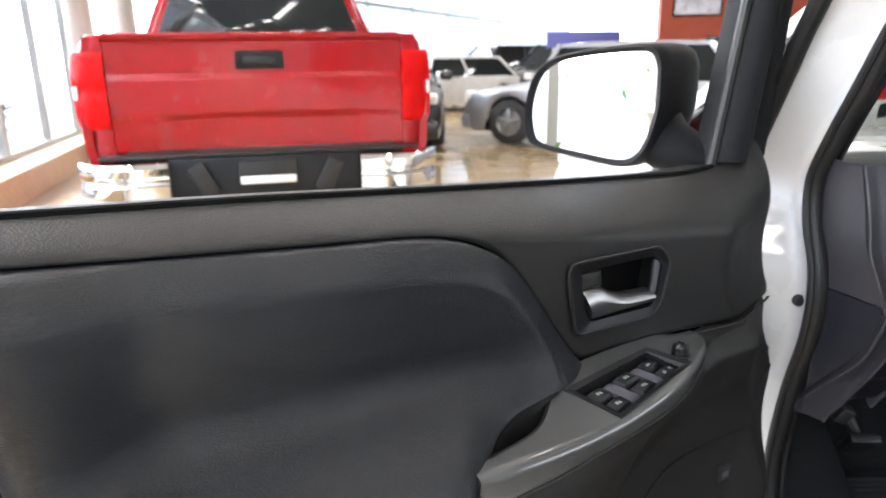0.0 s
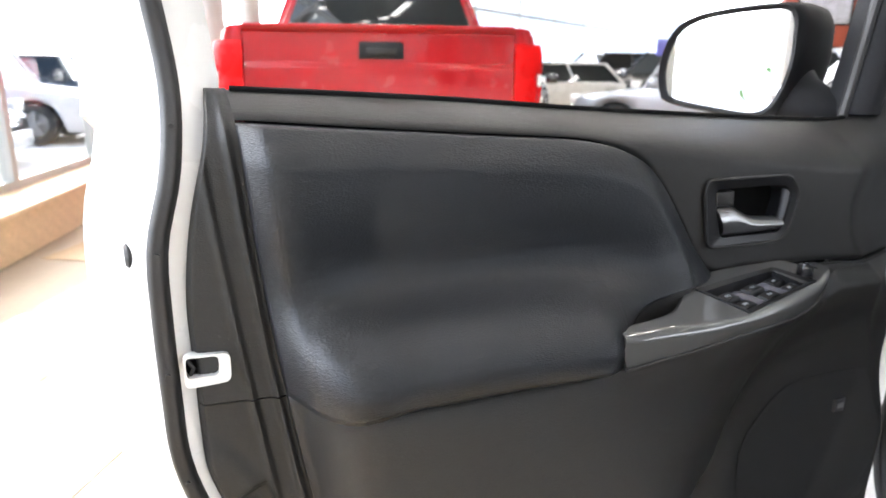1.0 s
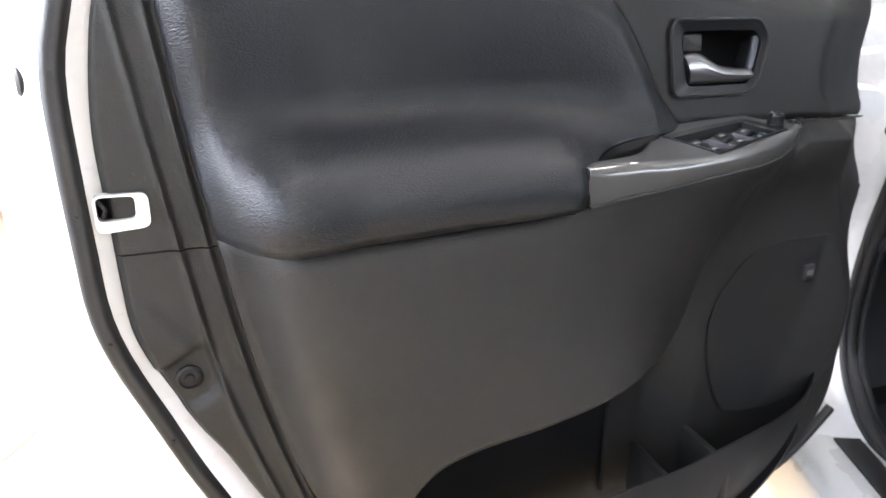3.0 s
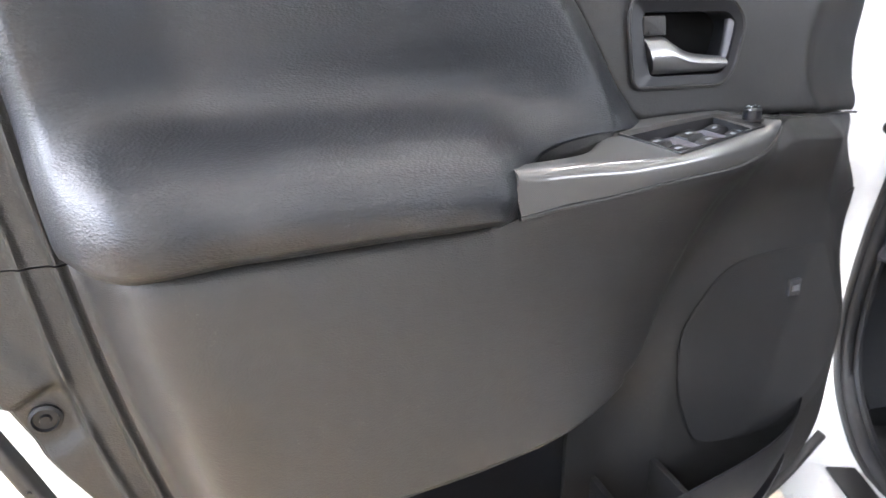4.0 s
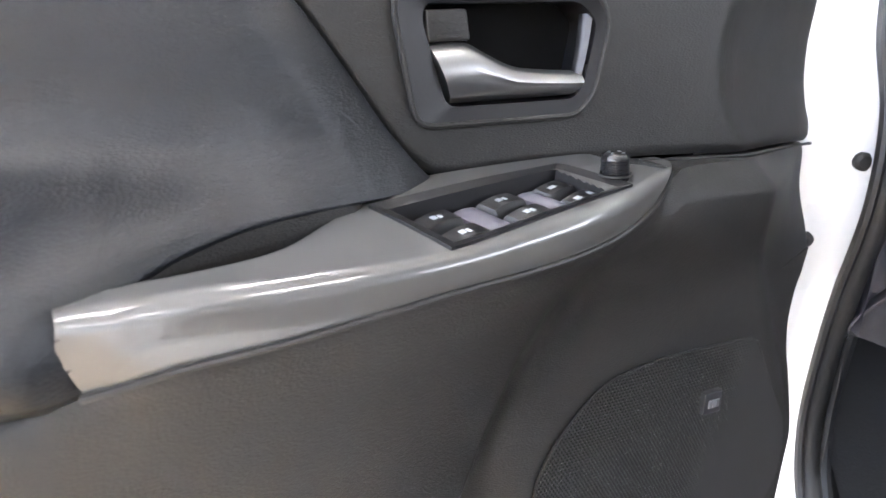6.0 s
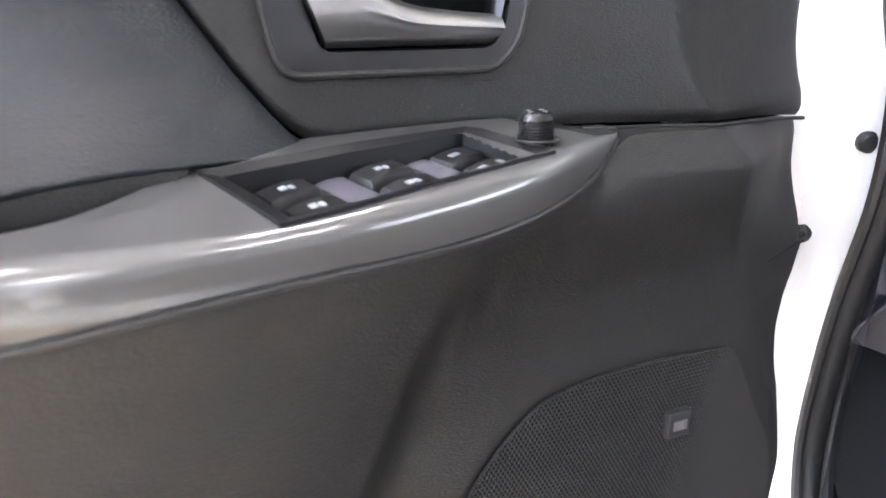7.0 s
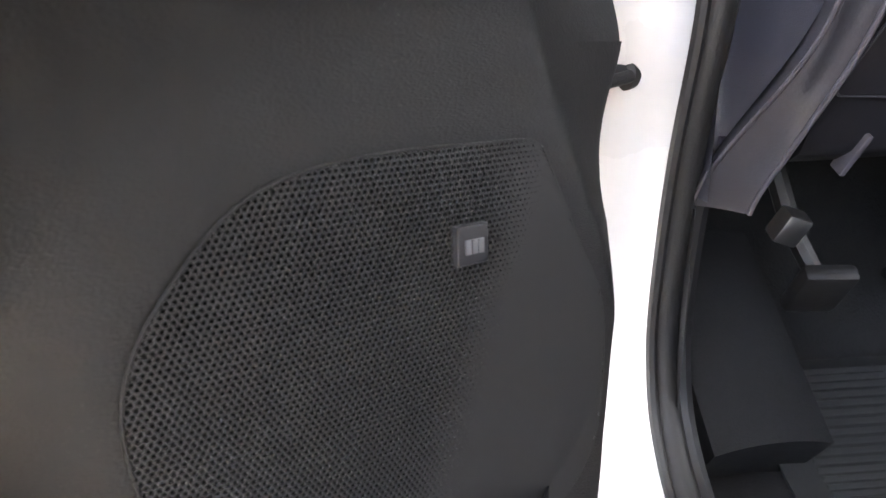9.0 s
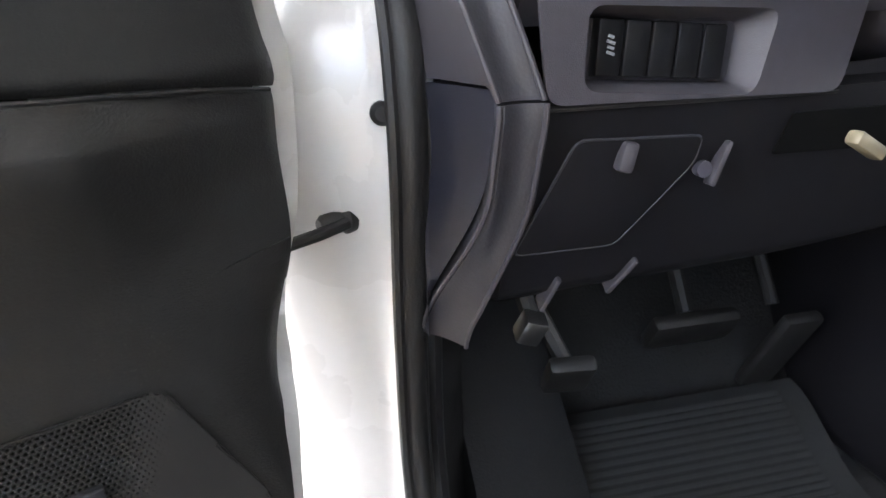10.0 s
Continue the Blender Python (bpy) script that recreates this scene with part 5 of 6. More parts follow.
PANEL = table([(0.03, 0.004), (0.055, 0.015), (0.072, 0.045), (0.088, 0.070), (0.105, 0.082), (0.13, 0.0875), (0.25, 0.0930), (0.36, 0.0970), (0.45, 0.094), (0.52, 0.084), (0.58, 0.070), (0.64, 0.053), (0.70, 0.036), (0.76, 0.022), (0.82, 0.010), (0.88, 0.002), (0.94, -0.005), (1.0, -0.007)])


PANEL_FOOT = table([(0.50, 0.694), (0.535, 0.703), (0.560, 0.714), (0.585, 0.733), (0.600, 0.750), (0.620, 0.774), (0.645, 0.796), (0.68, 0.811), (0.72, 0.816), (0.84, 0.818)])


def v_panel(s, z):
    left = EDGE_L(z) - EDGE_L(0.887)
    sl = s - left * (1 - sm(0.10, 0.30, s))
    t = (0.90 - z) / 0.30
    # the bulge runs out sooner towards its foot
    sl += 0.135 * sm(0.32, 0.66, s) * sm(-0.03, 0.14, 0.90 - z)
    v = PANEL(sl) * (1 - 0.16 * t * t)
    v -= 0.010 * math.exp(-((Z_PTOP(s) - z) / 0.006)) if s < 0.345 else 0.004 * math.exp(-((Z_PTOP(s) - z) / 0.005))
    if 0.36 < s < 0.74:
        v += 0.0042 * math.exp(-(((Z_PTOP(s) - z) - 0.0042) / 0.0032) ** 2) * sm(0.36, 0.40, s) * (1 - sm(0.66, 0.73, s))
        v += max(0.0, OUT(s) - 0.003 - v) * math.exp(-((Z_PTOP(s) - z) / 0.022) ** 2) * sm(0.36, 0.40, s) * (1 - sm(0.715, 0.74, s))
    return v


LEDGE = table([(0.66, 0.0), (0.715, 0.006), (0.76, 0.013), (0.82, 0.017), (0.89, 0.007), (0.93, 0.001), (0.98, 0.0)])


def v_housing(s, z):
    rim = -0.004 * math.exp(-((s - 0.580) / 0.028) ** 2) * sm(0.60, 0.72, z)
    return 0.0125 - 0.034 * (1 - sm(0.545, 0.625, s)) * (1 - sm(0.60, 0.75, z)) + rim


def v_low(s, z):
    """The bulging panel, which runs out in a soft hollow into the speaker housing."""
    v = v_panel(s, z)
    if s > 0.505:
        slope = (PANEL_FOOT(s + 0.003) - PANEL_FOOT(s - 0.003)) / 0.006
        d = (z - PANEL_FOOT(s)) / math.sqrt(1 + slope * slope)
        wide = 0.020 + 0.060 * sm(0.515, 0.60, s)
        k = (1 - sm(-0.003, wide, d)) * sm(0.500, 0.520, s)
        v += (v_housing(s, z) - v) * k
    if s > 0.66:
        d = Z_PTOP(s) - z
        v += LEDGE(s) * sm(0.0, 0.022, d) * (1 - sm(0.024, 0.135, d))
    return v - crease(s, z)


def lower(u, w):
    a, b = EDGE_L(0.45 + 0.44 * w) + 0.0005, S_FRONT(0.815 + 0.12 * w)
    u = 0.75 * u + 0.25 * u * u
    s = a + (b - a) * u
    z0, z1 = Z_PBOT(s), Z_PTOP(s)
    z0 += (PANEL_FOOT(s) - 0.010 - z0) * sm(0.50, 0.53, s)
    z = z0 + (z1 - z0) * w
    v = v_low(s, z)
    v -= 0.008 * (1 - sm(0, 0.06, w)) ** 2 * (1 - sm(0.50, 0.53, s))
    return D(s, v, z)


lower_trim = part("lower_trim", sheet(lower, 230, 100, (0, 0.03, 0)), M_PLASTIC, door, "dark grey grained lower door trim", angle=50)


def housing(u, w):
    z = 0.455 + 0.38 * w
    a = 0.505 + 0.045 * sm(0.3, 1, w)
    s = a + (S_FRONT(z) - a) * u
    return D(s, v_housing(s, z) - 0.0004 - crease(s, z), z)


part("speaker_housing", sheet(housing, 80, 60, (0, 0.03, 0)), M_PLASTIC, lower_trim, "dark grey speaker housing", angle=50)


# speaker grille
def v_grille(s):
    return 0.015


GR = [(0.838, 0.783), (0.828, 0.788), (0.796, 0.789), (0.762, 0.790), (0.721, 0.788), (0.689, 0.781), (0.669, 0.768), (0.651, 0.749), (0.638, 0.732), (0.629, 0.714), (0.625, 0.695), (0.626, 0.670), (0.631, 0.640), (0.642, 0.608), (0.665, 0.565), (0.705, 0.549), (0.79, 0.544), (0.85, 0.556), (0.879, 0.581), (0.889, 0.620), (0.886, 0.685), (0.863, 0.733)]
gpath = smooth_path([D(s, v_grille(s) - 0.001, z) for s, z in GR] + [D(GR[0][0], v_grille(GR[0][0]) - 0.001, GR[0][1])], 90)[:-1]
gpoly = [(p.x, p.z) for p in gpath]


def dome(s, z):
    # the grille bulges a little and rolls back at its rim
    r = math.hypot((s - 0.757) / 0.135, (z - 0.668) / 0.125)
    return v_grille(s) + 0.003 * (1 - min(1, r) ** 4)


verts, faces = [], []
PITCH = 0.0031
row = 0
z = 0.538
while z < 0.796:
    s = 0.620 + (PITCH / 2 if row % 2 else 0)
    while s < 0.902:
        if inside(gpoly, s, z):
            k0 = len(verts)
            wide = 1 - 0.9 * sm(-0.030, 0.014, s - 0.774 - 0.348 * (z - 0.605))
            for rad, dep in ((PITCH / math.sqrt(3) * 0.999, 0), (PITCH * 0.405 * wide, 0.0), (PITCH * 0.385 * wide, 0.0011)):
                for k in range(6):
                    a = math.pi / 3 * k + math.pi / 6
                    x1, z1 = s + rad * math.cos(a), z + rad * math.sin(a)
                    verts.append(D(x1, dome(x1, z1) - dep, z1))
            for k in range(6):
                for q in (0, 6):
                    faces.append((k0 + q + k, k0 + q + (k + 1) % 6, k0 + q + 6 + (k + 1) % 6, k0 + q + 6 + k))
        s += PITCH
    z += PITCH * math.sqrt(3) / 2
    row += 1
gm = bpy.data.meshes.new("mesh")
gm.from_pydata(verts, [], faces)
grille = part("speaker_grille", gm, M_GRILLE, door, "black perforated speaker grille")
part("grille_rim", tube(gpath, 0.0010, 8, closed=True), M_PLASTIC, grille)
part("grille_backing", slab([p + Vector((0, 0.0012, 0)) for p in gpath], (0, 0.006, 0)), M_CLOTH, grille, "black cloth behind the holes", smooth=False)
bc = D(0.788, dome(0.788, 0.7415) + 0.0008, 0.7415)
bo = rounded([bc + Vector((x, -0.0035, zz)) for x, zz in ((-0.0092, -0.0100), (0.0092, -0.0100), (0.0092, 0.0100), (-0.0092, 0.0100))], 0.0006)
badge = part("speaker_badge", slab(bo, (0, 0.006, 0), 0.0012), M_BADGE, grille, "small square grey badge")
for dx, hh in ((-0.0034, 0.0037), (0.0004, 0.0037), (0.0042, 0.0037)):
    part("badge_mark", boxed(-0.0017, 0.0017, -0.0006, 0.0006, -hh, hh, bevel=0.0003, m=pose(bc.x + dx, bc.y - 0.0040, bc.z - 0.0005)), M_BADGE2, badge, "plain silver mark")

# added sheet, blocks light and the white skin behind trim gaps
part("gap_blocker", sheet(lambda u, w: D(0.03 + 0.13 * (1 - w) ** 2 + (0.79 - 0.13 * (1 - w) ** 2) * u, -0.062, 0.45 + 0.57 * w), 6, 8, (0, 0.004, 0)), M_DEEP, door, "black blocker sheet added behind the trim")
# map pocket under the lower panel
part("pocket_back", sheet(lambda u, w: D(0.13 + 0.525 * u, -0.028, 0.43 + (min(0.30, Z_PBOT(0.24 + 0.41 * u) + 0.006 - 0.43)) * w), 10, 10, (0, 0.01, 0)), M_PLASTIC2, door, "black back wall of the door pocket")
LIP_V = table([(0.17, 0.060), (0.24, 0.092), (0.40, 0.104), (0.60, 0.098), (0.72, 0.074), (0.80, 0.044), (0.84, 0.020), (0.865, 0.002), (0.94, -0.040)])
LIP_T = table([(0.17, 0.575), (0.40, 0.572), (0.51, 0.574), (0.61, 0.581), (0.71, 0.576), (0.79, 0.572), (0.87, 0.580), (0.93, 0.62)])
LIP_B = table([(0.17, 0.42), (0.45, 0.425), (0.66, 0.440), (0.76, 0.458), (0.84, 0.480), (0.90, 0.530), (0.935, 0.585)])


def lip(u, w):
    s = 0.17 + 0.695 * u
    z0, z1 = LIP_B(s), LIP_T(s)
    if w < 0.75:
        q = w / 0.75
        return D(s, LIP_V(s) - 0.030 * (1 - q) ** 2, z0 + (z1 - z0) * q)
    q = (w - 0.75) / 0.25
    return D(s, LIP_V(s) - 0.006 * q, z1 + 0.004 * math.sin(math.pi * q) - 0.03 * q * q)


part("pocket_wall", sheet(lip, 60, 24), M_MATT, door, "dark grey outer wall of the door pocket")
part("pocket_floor", sheet(lambda u, w: D(0.18 + 0.66 * u, 0.0 + (LIP_V(0.18 + 0.66 * u) - 0.01) * w, 0.45 + 0.04 * sm(0.6, 1, u)), 30, 4, (0, 0, -0.005)), M_PLASTIC2, door)
for s0, s1, zt in ((0.515, 0.530, 0.545), (0.598, 0.612, 0.549)):
    part("pocket_rib", boxed(-0.005, 0.005, -0.048, 0.048, -0.11, 0.0, bevel=0.004, m=pose((s0 + s1) / 2, -0.047, zt, 0, 0, -8)), M_PLASTIC, door, "black divider in the door pocket")

# armrest with its pull cup, switch panel and knob
INN = table([(0.352, 0.083), (0.38, 0.082), (0.42, 0.074), (0.45, 0.062), (0.475, 0.042), (0.495, 0.024), (0.52, 0.010), (0.56, -0.004), (0.718, -0.008)])
Z_ARM = table([(0.352, 0.937), (0.40, 0.9375), (0.45, 0.939), (0.52, 0.943), (0.62, 0.946), (0.68, 0.9465), (0.718, 0.9445)])


def arm_slope(s):
    return 0.25 * sm(0.38, 0.56, s) * (1 - sm(0.66, 0.715, s))


def arm_top(s, v):
    return Z_ARM(s) - arm_slope(s) * (max(v, 0.020 + 0.3 * (v - 0.020)) - 0.035)


def arm(u, w):
    s = 0.352 + 0.378 * u
    vo, vi = OUT(s), INN(s)
    zb = Z_PTOP(s) + 0.0015
    a1 = math.pi / 2 - math.atan(arm_slope(s))
    r = (0.8 + 0.2 * sm(0, 0.05, u)) * min(0.011, (vo - vi) * 0.5, max(0.001, (arm_top(s, vo) - zb) * 0.45))
    v1 = vo - r + r * math.cos(a1)
    zc = arm_top(s, v1) - r * math.sin(a1)
    if w < 0.36:
        q = w / 0.36
        p = D(s, vo - 0.0025 * (1 - q) ** 2, zb + (zc - zb) * q)
    elif w < 0.62:
        a = a1 * (w - 0.36) / 0.26
        p = D(s, vo - r + r * math.cos(a), zc + r * math.sin(a))
    else:
        v = v1 + (vi - v1) * (w - 0.62) / 0.38
        p = D(s, v, arm_top(s, v))
    # the rear end leans, and is rounded at its upper corner
    q = max(0.0, min(1.0, (p.z - zb) / (zc + r - zb)))
    p.x += (0.012 * (1 - q) - 0.001 + 0.0065 * sm(0.50, 1.0, q)) * (1 - sm(0, 0.14, u))
    return p


bm = sheet(arm, 170, 90)


def in_switches(p):
    a = (p.x - 0.513 - (p.y + 0.035) * -0.47) / 0.1185
    lo, hi = 0.035 - 0.017 * a, 0.078 - 0.028 * a
    b = (-p.y - lo) / (hi - lo)
    return -0.036 < a < 1.036 and -0.080 < b < 1.080 and p.z > 0.925


bmesh.ops.delete(bm, geom=[fc for fc in bm.faces if in_switches(fc.calc_center_median())], context="FACES")
# rear end cap
g = [arm(0, k / 24) for k in range(25)]
vs = [bm.verts.new(p) for p in g]
inner = [bm.verts.new(p + Vector((0.004, 0.030, 0))) for p in g]
for k in range(24):
    bm.faces.new((vs[k], vs[k + 1], inner[k + 1], inner[k]))
bmesh.ops.remove_doubles(bm, verts=bm.verts, dist=0.00005)
rest = part("armrest_trim", bm, M_TRIM, door, "glossy grey woven-pattern armrest trim", angle=40)
part("armrest_edge", tube([D(0.361 + 0.368 * k / 40, OUT(0.361 + 0.368 * k / 40) - 0.0018, Z_PTOP(0.361 + 0.368 * k / 40) + 0.0008) for k in range(41)], 0.0019, 8), M_RUBBER, rest)
part("front_seam", tube([D(0.712 + 0.243 * k / 12, 0.001 - crease(0.712 + 0.243 * k / 12, 0.94), Z_LOW(0.712 + 0.243 * k / 12) - 0.0005) for k in range(13)], 0.0016, 6), M_RUBBER, rest)
# cup wall inside the grip
def cup_f(u, w):
    s = 0.356 + 0.142 * u
    vi = INN(s)
    return D(s + 0.006 * w * (1 if u > 0.5 else -0.3), vi - 0.001 - 0.004 * w, arm_top(s, vi) - 0.001 - 0.095 * w)


part("pull_cup", sheet(cup_f, 24, 8, (0, 0.003, 0)), M_PLASTIC2, rest, "black pull cup")
part("cup_floor", sheet(lambda u, w: D(0.352 + 0.15 * u, 0.0 + w * max(0.004, INN(0.352 + 0.15 * u)), 0.862), 12, 4), M_PLASTIC2, rest)
part("cup_wall", sheet(lambda u, w: D(0.372 + 0.128 * u, v_cushion(0.372 + 0.128 * u, Z_SEAM(0.372 + 0.128 * u)) - 0.003 - 0.004 * w, Z_SEAM(0.372 + 0.128 * u) + 0.003 - 0.075 * w), 30, 10), M_PLASTIC, rest, "dark grey inner wall of the pull cup")
part("cup_end", sheet(lambda u, w: D(0.494 + 0.006 * math.sin(u * math.pi), 0.0 + 0.034 * u, 0.885 + 0.058 * w), 8, 6), M_TRIM, rest)

# switch block: a dark recess, rocker pairs between grey dividers
sw_c = [(0.513, 0.035), (0.630, 0.018), (0.653, 0.050), (0.533, 0.078)]


def on_arm(s, v, h=0.0):
    return D(s, v, arm_top(s, v) + h)


def sw_at(a, b, h=0.0):
    """a along the block, b across it towards the cabin."""
    p0 = Vector(sw_c[0]).lerp(Vector(sw_c[1]), a)
    p1 = Vector(sw_c[3]).lerp(Vector(sw_c[2]), a)
    p = p0.lerp(p1, b)
    return on_arm(p.x, p.y, h)


block = part("switch_panel", slab([sw_at(0, 0, -0.017), sw_at(1, 0, -0.017), sw_at(1, 1, -0.017), sw_at(0, 1, -0.017)], (0, 0, -0.004)), M_RUBBER, rest, "black recess of the window switches", smooth=False)
def sw_loop(grow_a, grow_b, h):
    c = [(-grow_a, -grow_b), (1 + grow_a, -grow_b), (1 + grow_a, 1 + grow_b), (-grow_a, 1 + grow_b)]
    out = []
    for k in range(4):
        (a0, b0), (a1, b1) = c[k], c[(k + 1) % 4]
        out += [sw_at(a0 + (a1 - a0) * q / 16, b0 + (b1 - b0) * q / 16, h) for q in range(16)]
    return out


bm = ring_plate(sw_loop(0.062, 0.130, 0.0019), sw_loop(0.0, 0.0, -0.0002), (0, 0, -0.0190))
part("switch_frame", bm, M_PLASTIC2, rest, "black rim of the switch panel", smooth=False)


def rocker(a0, a1, b0, b1, h0=-0.016, h1=-0.0042, name="window_switch", mat=None, prints=()):
    def f(u, w, lift=0.0):
        p = sw_at(a0 + (a1 - a0) * u, b0 + (b1 - b0) * w)
        e = min(1, 8 * min(u, 1 - u, 0.125)) * min(1, 8 * min(w, 1 - w, 0.125))
        hh = h0 + (h1 - h0) * (0.55 + 0.45 * math.sin(math.pi * (0.10 + 0.62 * u))) * e
        return p + Vector((0, 0, hh + lift))
    ob = part(name, sheet(f, 16, 10, (0, 0, -0.004)), mat or M_PLASTIC2, block)
    for u0, u1, w0, w1 in prints:
        part("switch_legend", sheet(lambda u, w: f(u0 + (u1 - u0) * u, w0 + (w1 - w0) * w, 0.00025), 4, 4, (0, 0, -0.0003)), M_LEGEND, block, "pale printed switch legend")
    return ob


ICON = ((0.38, 0.49, 0.40, 0.58), (0.52, 0.59, 0.44, 0.62))
for a0 in (0.045, 0.42):
    for b0, b1 in ((0.07, 0.49), (0.51, 0.93)):
        rocker(a0, a0 + 0.235, b0, b1, prints=ICON)
for a0, a1 in ((0.272, 0.412), (0.662, 0.772)):
    rocker(a0, a1, 0.03, 0.97, -0.016, -0.0060, "switch_divider", M_GREYB)
rocker(0.785, 0.985, 0.04, 0.49, -0.016, -0.0050, "lock_switch", prints=((0.30, 0.50, 0.45, 0.60),))
rocker(0.785, 0.985, 0.51, 0.96, -0.016, -0.0050, "lock_switch", prints=((0.25, 0.40, 0.40, 0.60), (0.68, 0.82, 0.40, 0.60)))
kp = on_arm(0.661, 0.037, -0.0030)
prof = [(0.0088, 0.0), (0.0088, 0.0040)]
for k in range(6):
    prof += [(0.0080, 0.0043 + 0.0013 * k), (0.0086, 0.0047 + 0.0013 * k), (0.0086, 0.0052 + 0.0013 * k)]
prof += [(0.0082, 0.0124), (0.0070, 0.0140), (0.0050, 0.0149), (0.002, 0.0151)]
knob = part("mirror_knob", lathe([(r * 1.04, h * 1.2) for r, h in prof], seg=30, m=Matrix.Translation(kp)), M_KNOB, rest, "black ringed mirror knob", angle=25)
part("knob_well", lathe([(0.0088, 0.0036), (0.0106, 0.0036), (0.0110, 0.0050), (0.0116, 0.0044)], seg=30, m=Matrix.Translation(kp)), M_RUBBER, rest, "black well round the mirror knob")
for k in range(4):
    a = math.pi / 2 * k + 0.5
    part("knob_mark", boxed(-0.0012, 0.0012, -0.0004, 0.0004, -0.0003, 0.0003, m=Matrix.Translation(kp + Vector((0.0048 * math.cos(a), 0.0048 * math.sin(a), 0.0179)))), M_LEGEND, knob, smooth=False)

# inside handle: bezel, recess, lock slider, lever
vh = -0.007
bz_o = rounded([D(0.546, vh, 0.979), D(0.660, vh, 0.979), D(0.673, vh, 0.993), D(0.6830, vh, 1.040), D(0.664, vh, 1.062), D(0.537, vh, 1.061), D(0.534, vh, 1.045)], 0.012)
bz_i = rounded([D(0.567, vh, 0.9895), D(0.658, vh, 0.9895), D(0.666, vh, 0.998), D(0.6740, vh, 1.038), D(0.660, vh, 1.0500), D(0.554, vh, 1.049), D(0.552, vh, 1.040)], 0.007)
bm = ring_plate([p + Vector((0, -0.0030, 0)) for p in bz_o], [p + Vector((0, 0.0005, 0)) for p in bz_i], (0, 0.034, 0))
bezel = part("handle_bezel", bm, M_PLASTIC2, door, "black bezel round the inside handle", angle=30)
part("bezel_edge", tube([p + Vector((0, -0.0022, 0)) for p in bz_o], 0.0020, 8, closed=True), M_PLASTIC, bezel)
# back plate coloured near-black to give the recess its shade
part("handle_recess", slab([p + Vector((0, 0.031, 0)) for p in bz_i], (0, 0.003, 0)), M_DEEP, bezel, "near-black back of the handle recess, shade in its colour", smooth=False)


def end_piece(u, w):
    z = 0.9945 + 0.0480 * w
    s = 0.6600 + 0.0065 * w + (0.0025 + 0.0030 * w) * u
    return D(s, vh - 0.007 + 0.004 * u ** 0.7 + 0.002 * math.sin(math.pi * w), z)


part("handle_end", sheet(end_piece, 8, 10, (0, 0.004, 0)), M_SATIN2, bezel, "silver end of the handle")
LT = table([(0.0, 1.0255), (0.22, 1.0265), (0.34, 1.0205), (0.52, 1.0120), (0.75, 1.0085), (1.0, 1.0065)])


def lever(u, w):
    s = 0.5565 + 0.1090 * u + 0.014 * (1 - w) * (1 - u) ** 2
    z0, z1 = 0.9915, LT(u)
    z = z0 + (z1 - z0) * w
    e = min(1.0, math.sin(math.pi * min(0.98, max(0.02, w))) * 3.0) ** 0.5
    return D(s, vh - 0.005 + 0.004 * e + 0.006 * math.sin(math.pi * min(1.0, max(0.0, w))) - 0.004 * u * u - 0.0015 * (1 - sm(0.45, 0.55, w)) * sm(0.15, 0.5, u), z)


part("door_handle", sheet(lever, 50, 22, (0, 0.012, 0)), M_SATIN, bezel, "satin silver inside door handle", angle=40)
part("lock_slider", slab(rounded([D(0.5560, vh - 0.001, 1.0275), D(0.5835, vh - 0.001, 1.0280), D(0.5810, vh - 0.001, 1.0460), D(0.5545, vh - 0.001, 1.0455)], 0.002), (0, 0.014, 0), 0.0015), M_PLASTIC, bezel, "black lock slider")
part("slider_line", boxed(-0.009, 0.009, -0.0006, 0.0006, -0.0007, 0.0007, m=pose(0.5695, -(vh + 0.0003), 1.0305)), M_PLASTIC, bezel)

# latch cut-out with its white surround, and the plug
lo = rounded([D(-0.0385, 0.001, 0.9015), D(0.0015, 0.001, 0.9035), D(0.002, 0.001, 0.9320), D(-0.0385, 0.001, 0.9325)], 0.007)
li = rounded([D(-0.0365, 0.001, 0.9110), D(-0.009, 0.001, 0.9115), D(-0.008, 0.001, 0.9300), D(-0.0365, 0.001, 0.9310)], 0.005)
lat = part("latch_surround", ring_plate(lo, li, (0, 0.012, 0)), M_WHITE, door, "white metal lip round the latch")
# plate coloured near-black for the shade inside the latch opening
part("latch_hole_shade", slab([p + Vector((0, 0.010, 0)) for p in li], (0, 0.004, 0)), M_DEEP, lat, "near-black plate for the shade in the latch opening", smooth=False)
part("latch_fork", tube([D(-0.035, -0.004, 0.928), D(-0.030, -0.002, 0.920), D(-0.033, -0.004, 0.913)], 0.0018, 8), M_RUBBER, lat, "metal latch fork")
part("plug", lathe([(0.0120, 0.0), (0.0120, 0.005), (0.0095, 0.0065), (0.0085, 0.004), (0.0045, 0.004), (0.0035, 0.0065)], "y", 26, m=pose(0.013, 0.012, 0.757, 180, 0, 0)), M_PLASTIC2, door, "round black plastic plug")

# white metal shell round the trim, with its rubber seal
WL = [(-0.105, 1.75), (-0.062, 1.50), (-0.031, 1.26), (-0.020, 1.165), (-0.025, 1.093), (-0.041, 1.028), (-0.043, 0.958), (-0.042, 0.882), (-0.040, 0.828), (-0.029, 0.780), (-0.007, 0.720), (0.020, 0.648), (0.060, 0.565), (0.120, 0.490), (0.220, 0.415), (0.400, 0.385), (0.700, 0.385), (0.840, 0.410), (0.940, 0.480)]
wl = smooth_path([Vector((s, 0, z)) for s, z in WL], 120)
nrm = []
for i in range(len(wl)):
    d = (wl[min(i + 1, len(wl) - 1)] - wl[max(i - 1, 0)]).normalized()
    nrm.append(Vector((d.z, 0, -d.x)))          # points out of the door
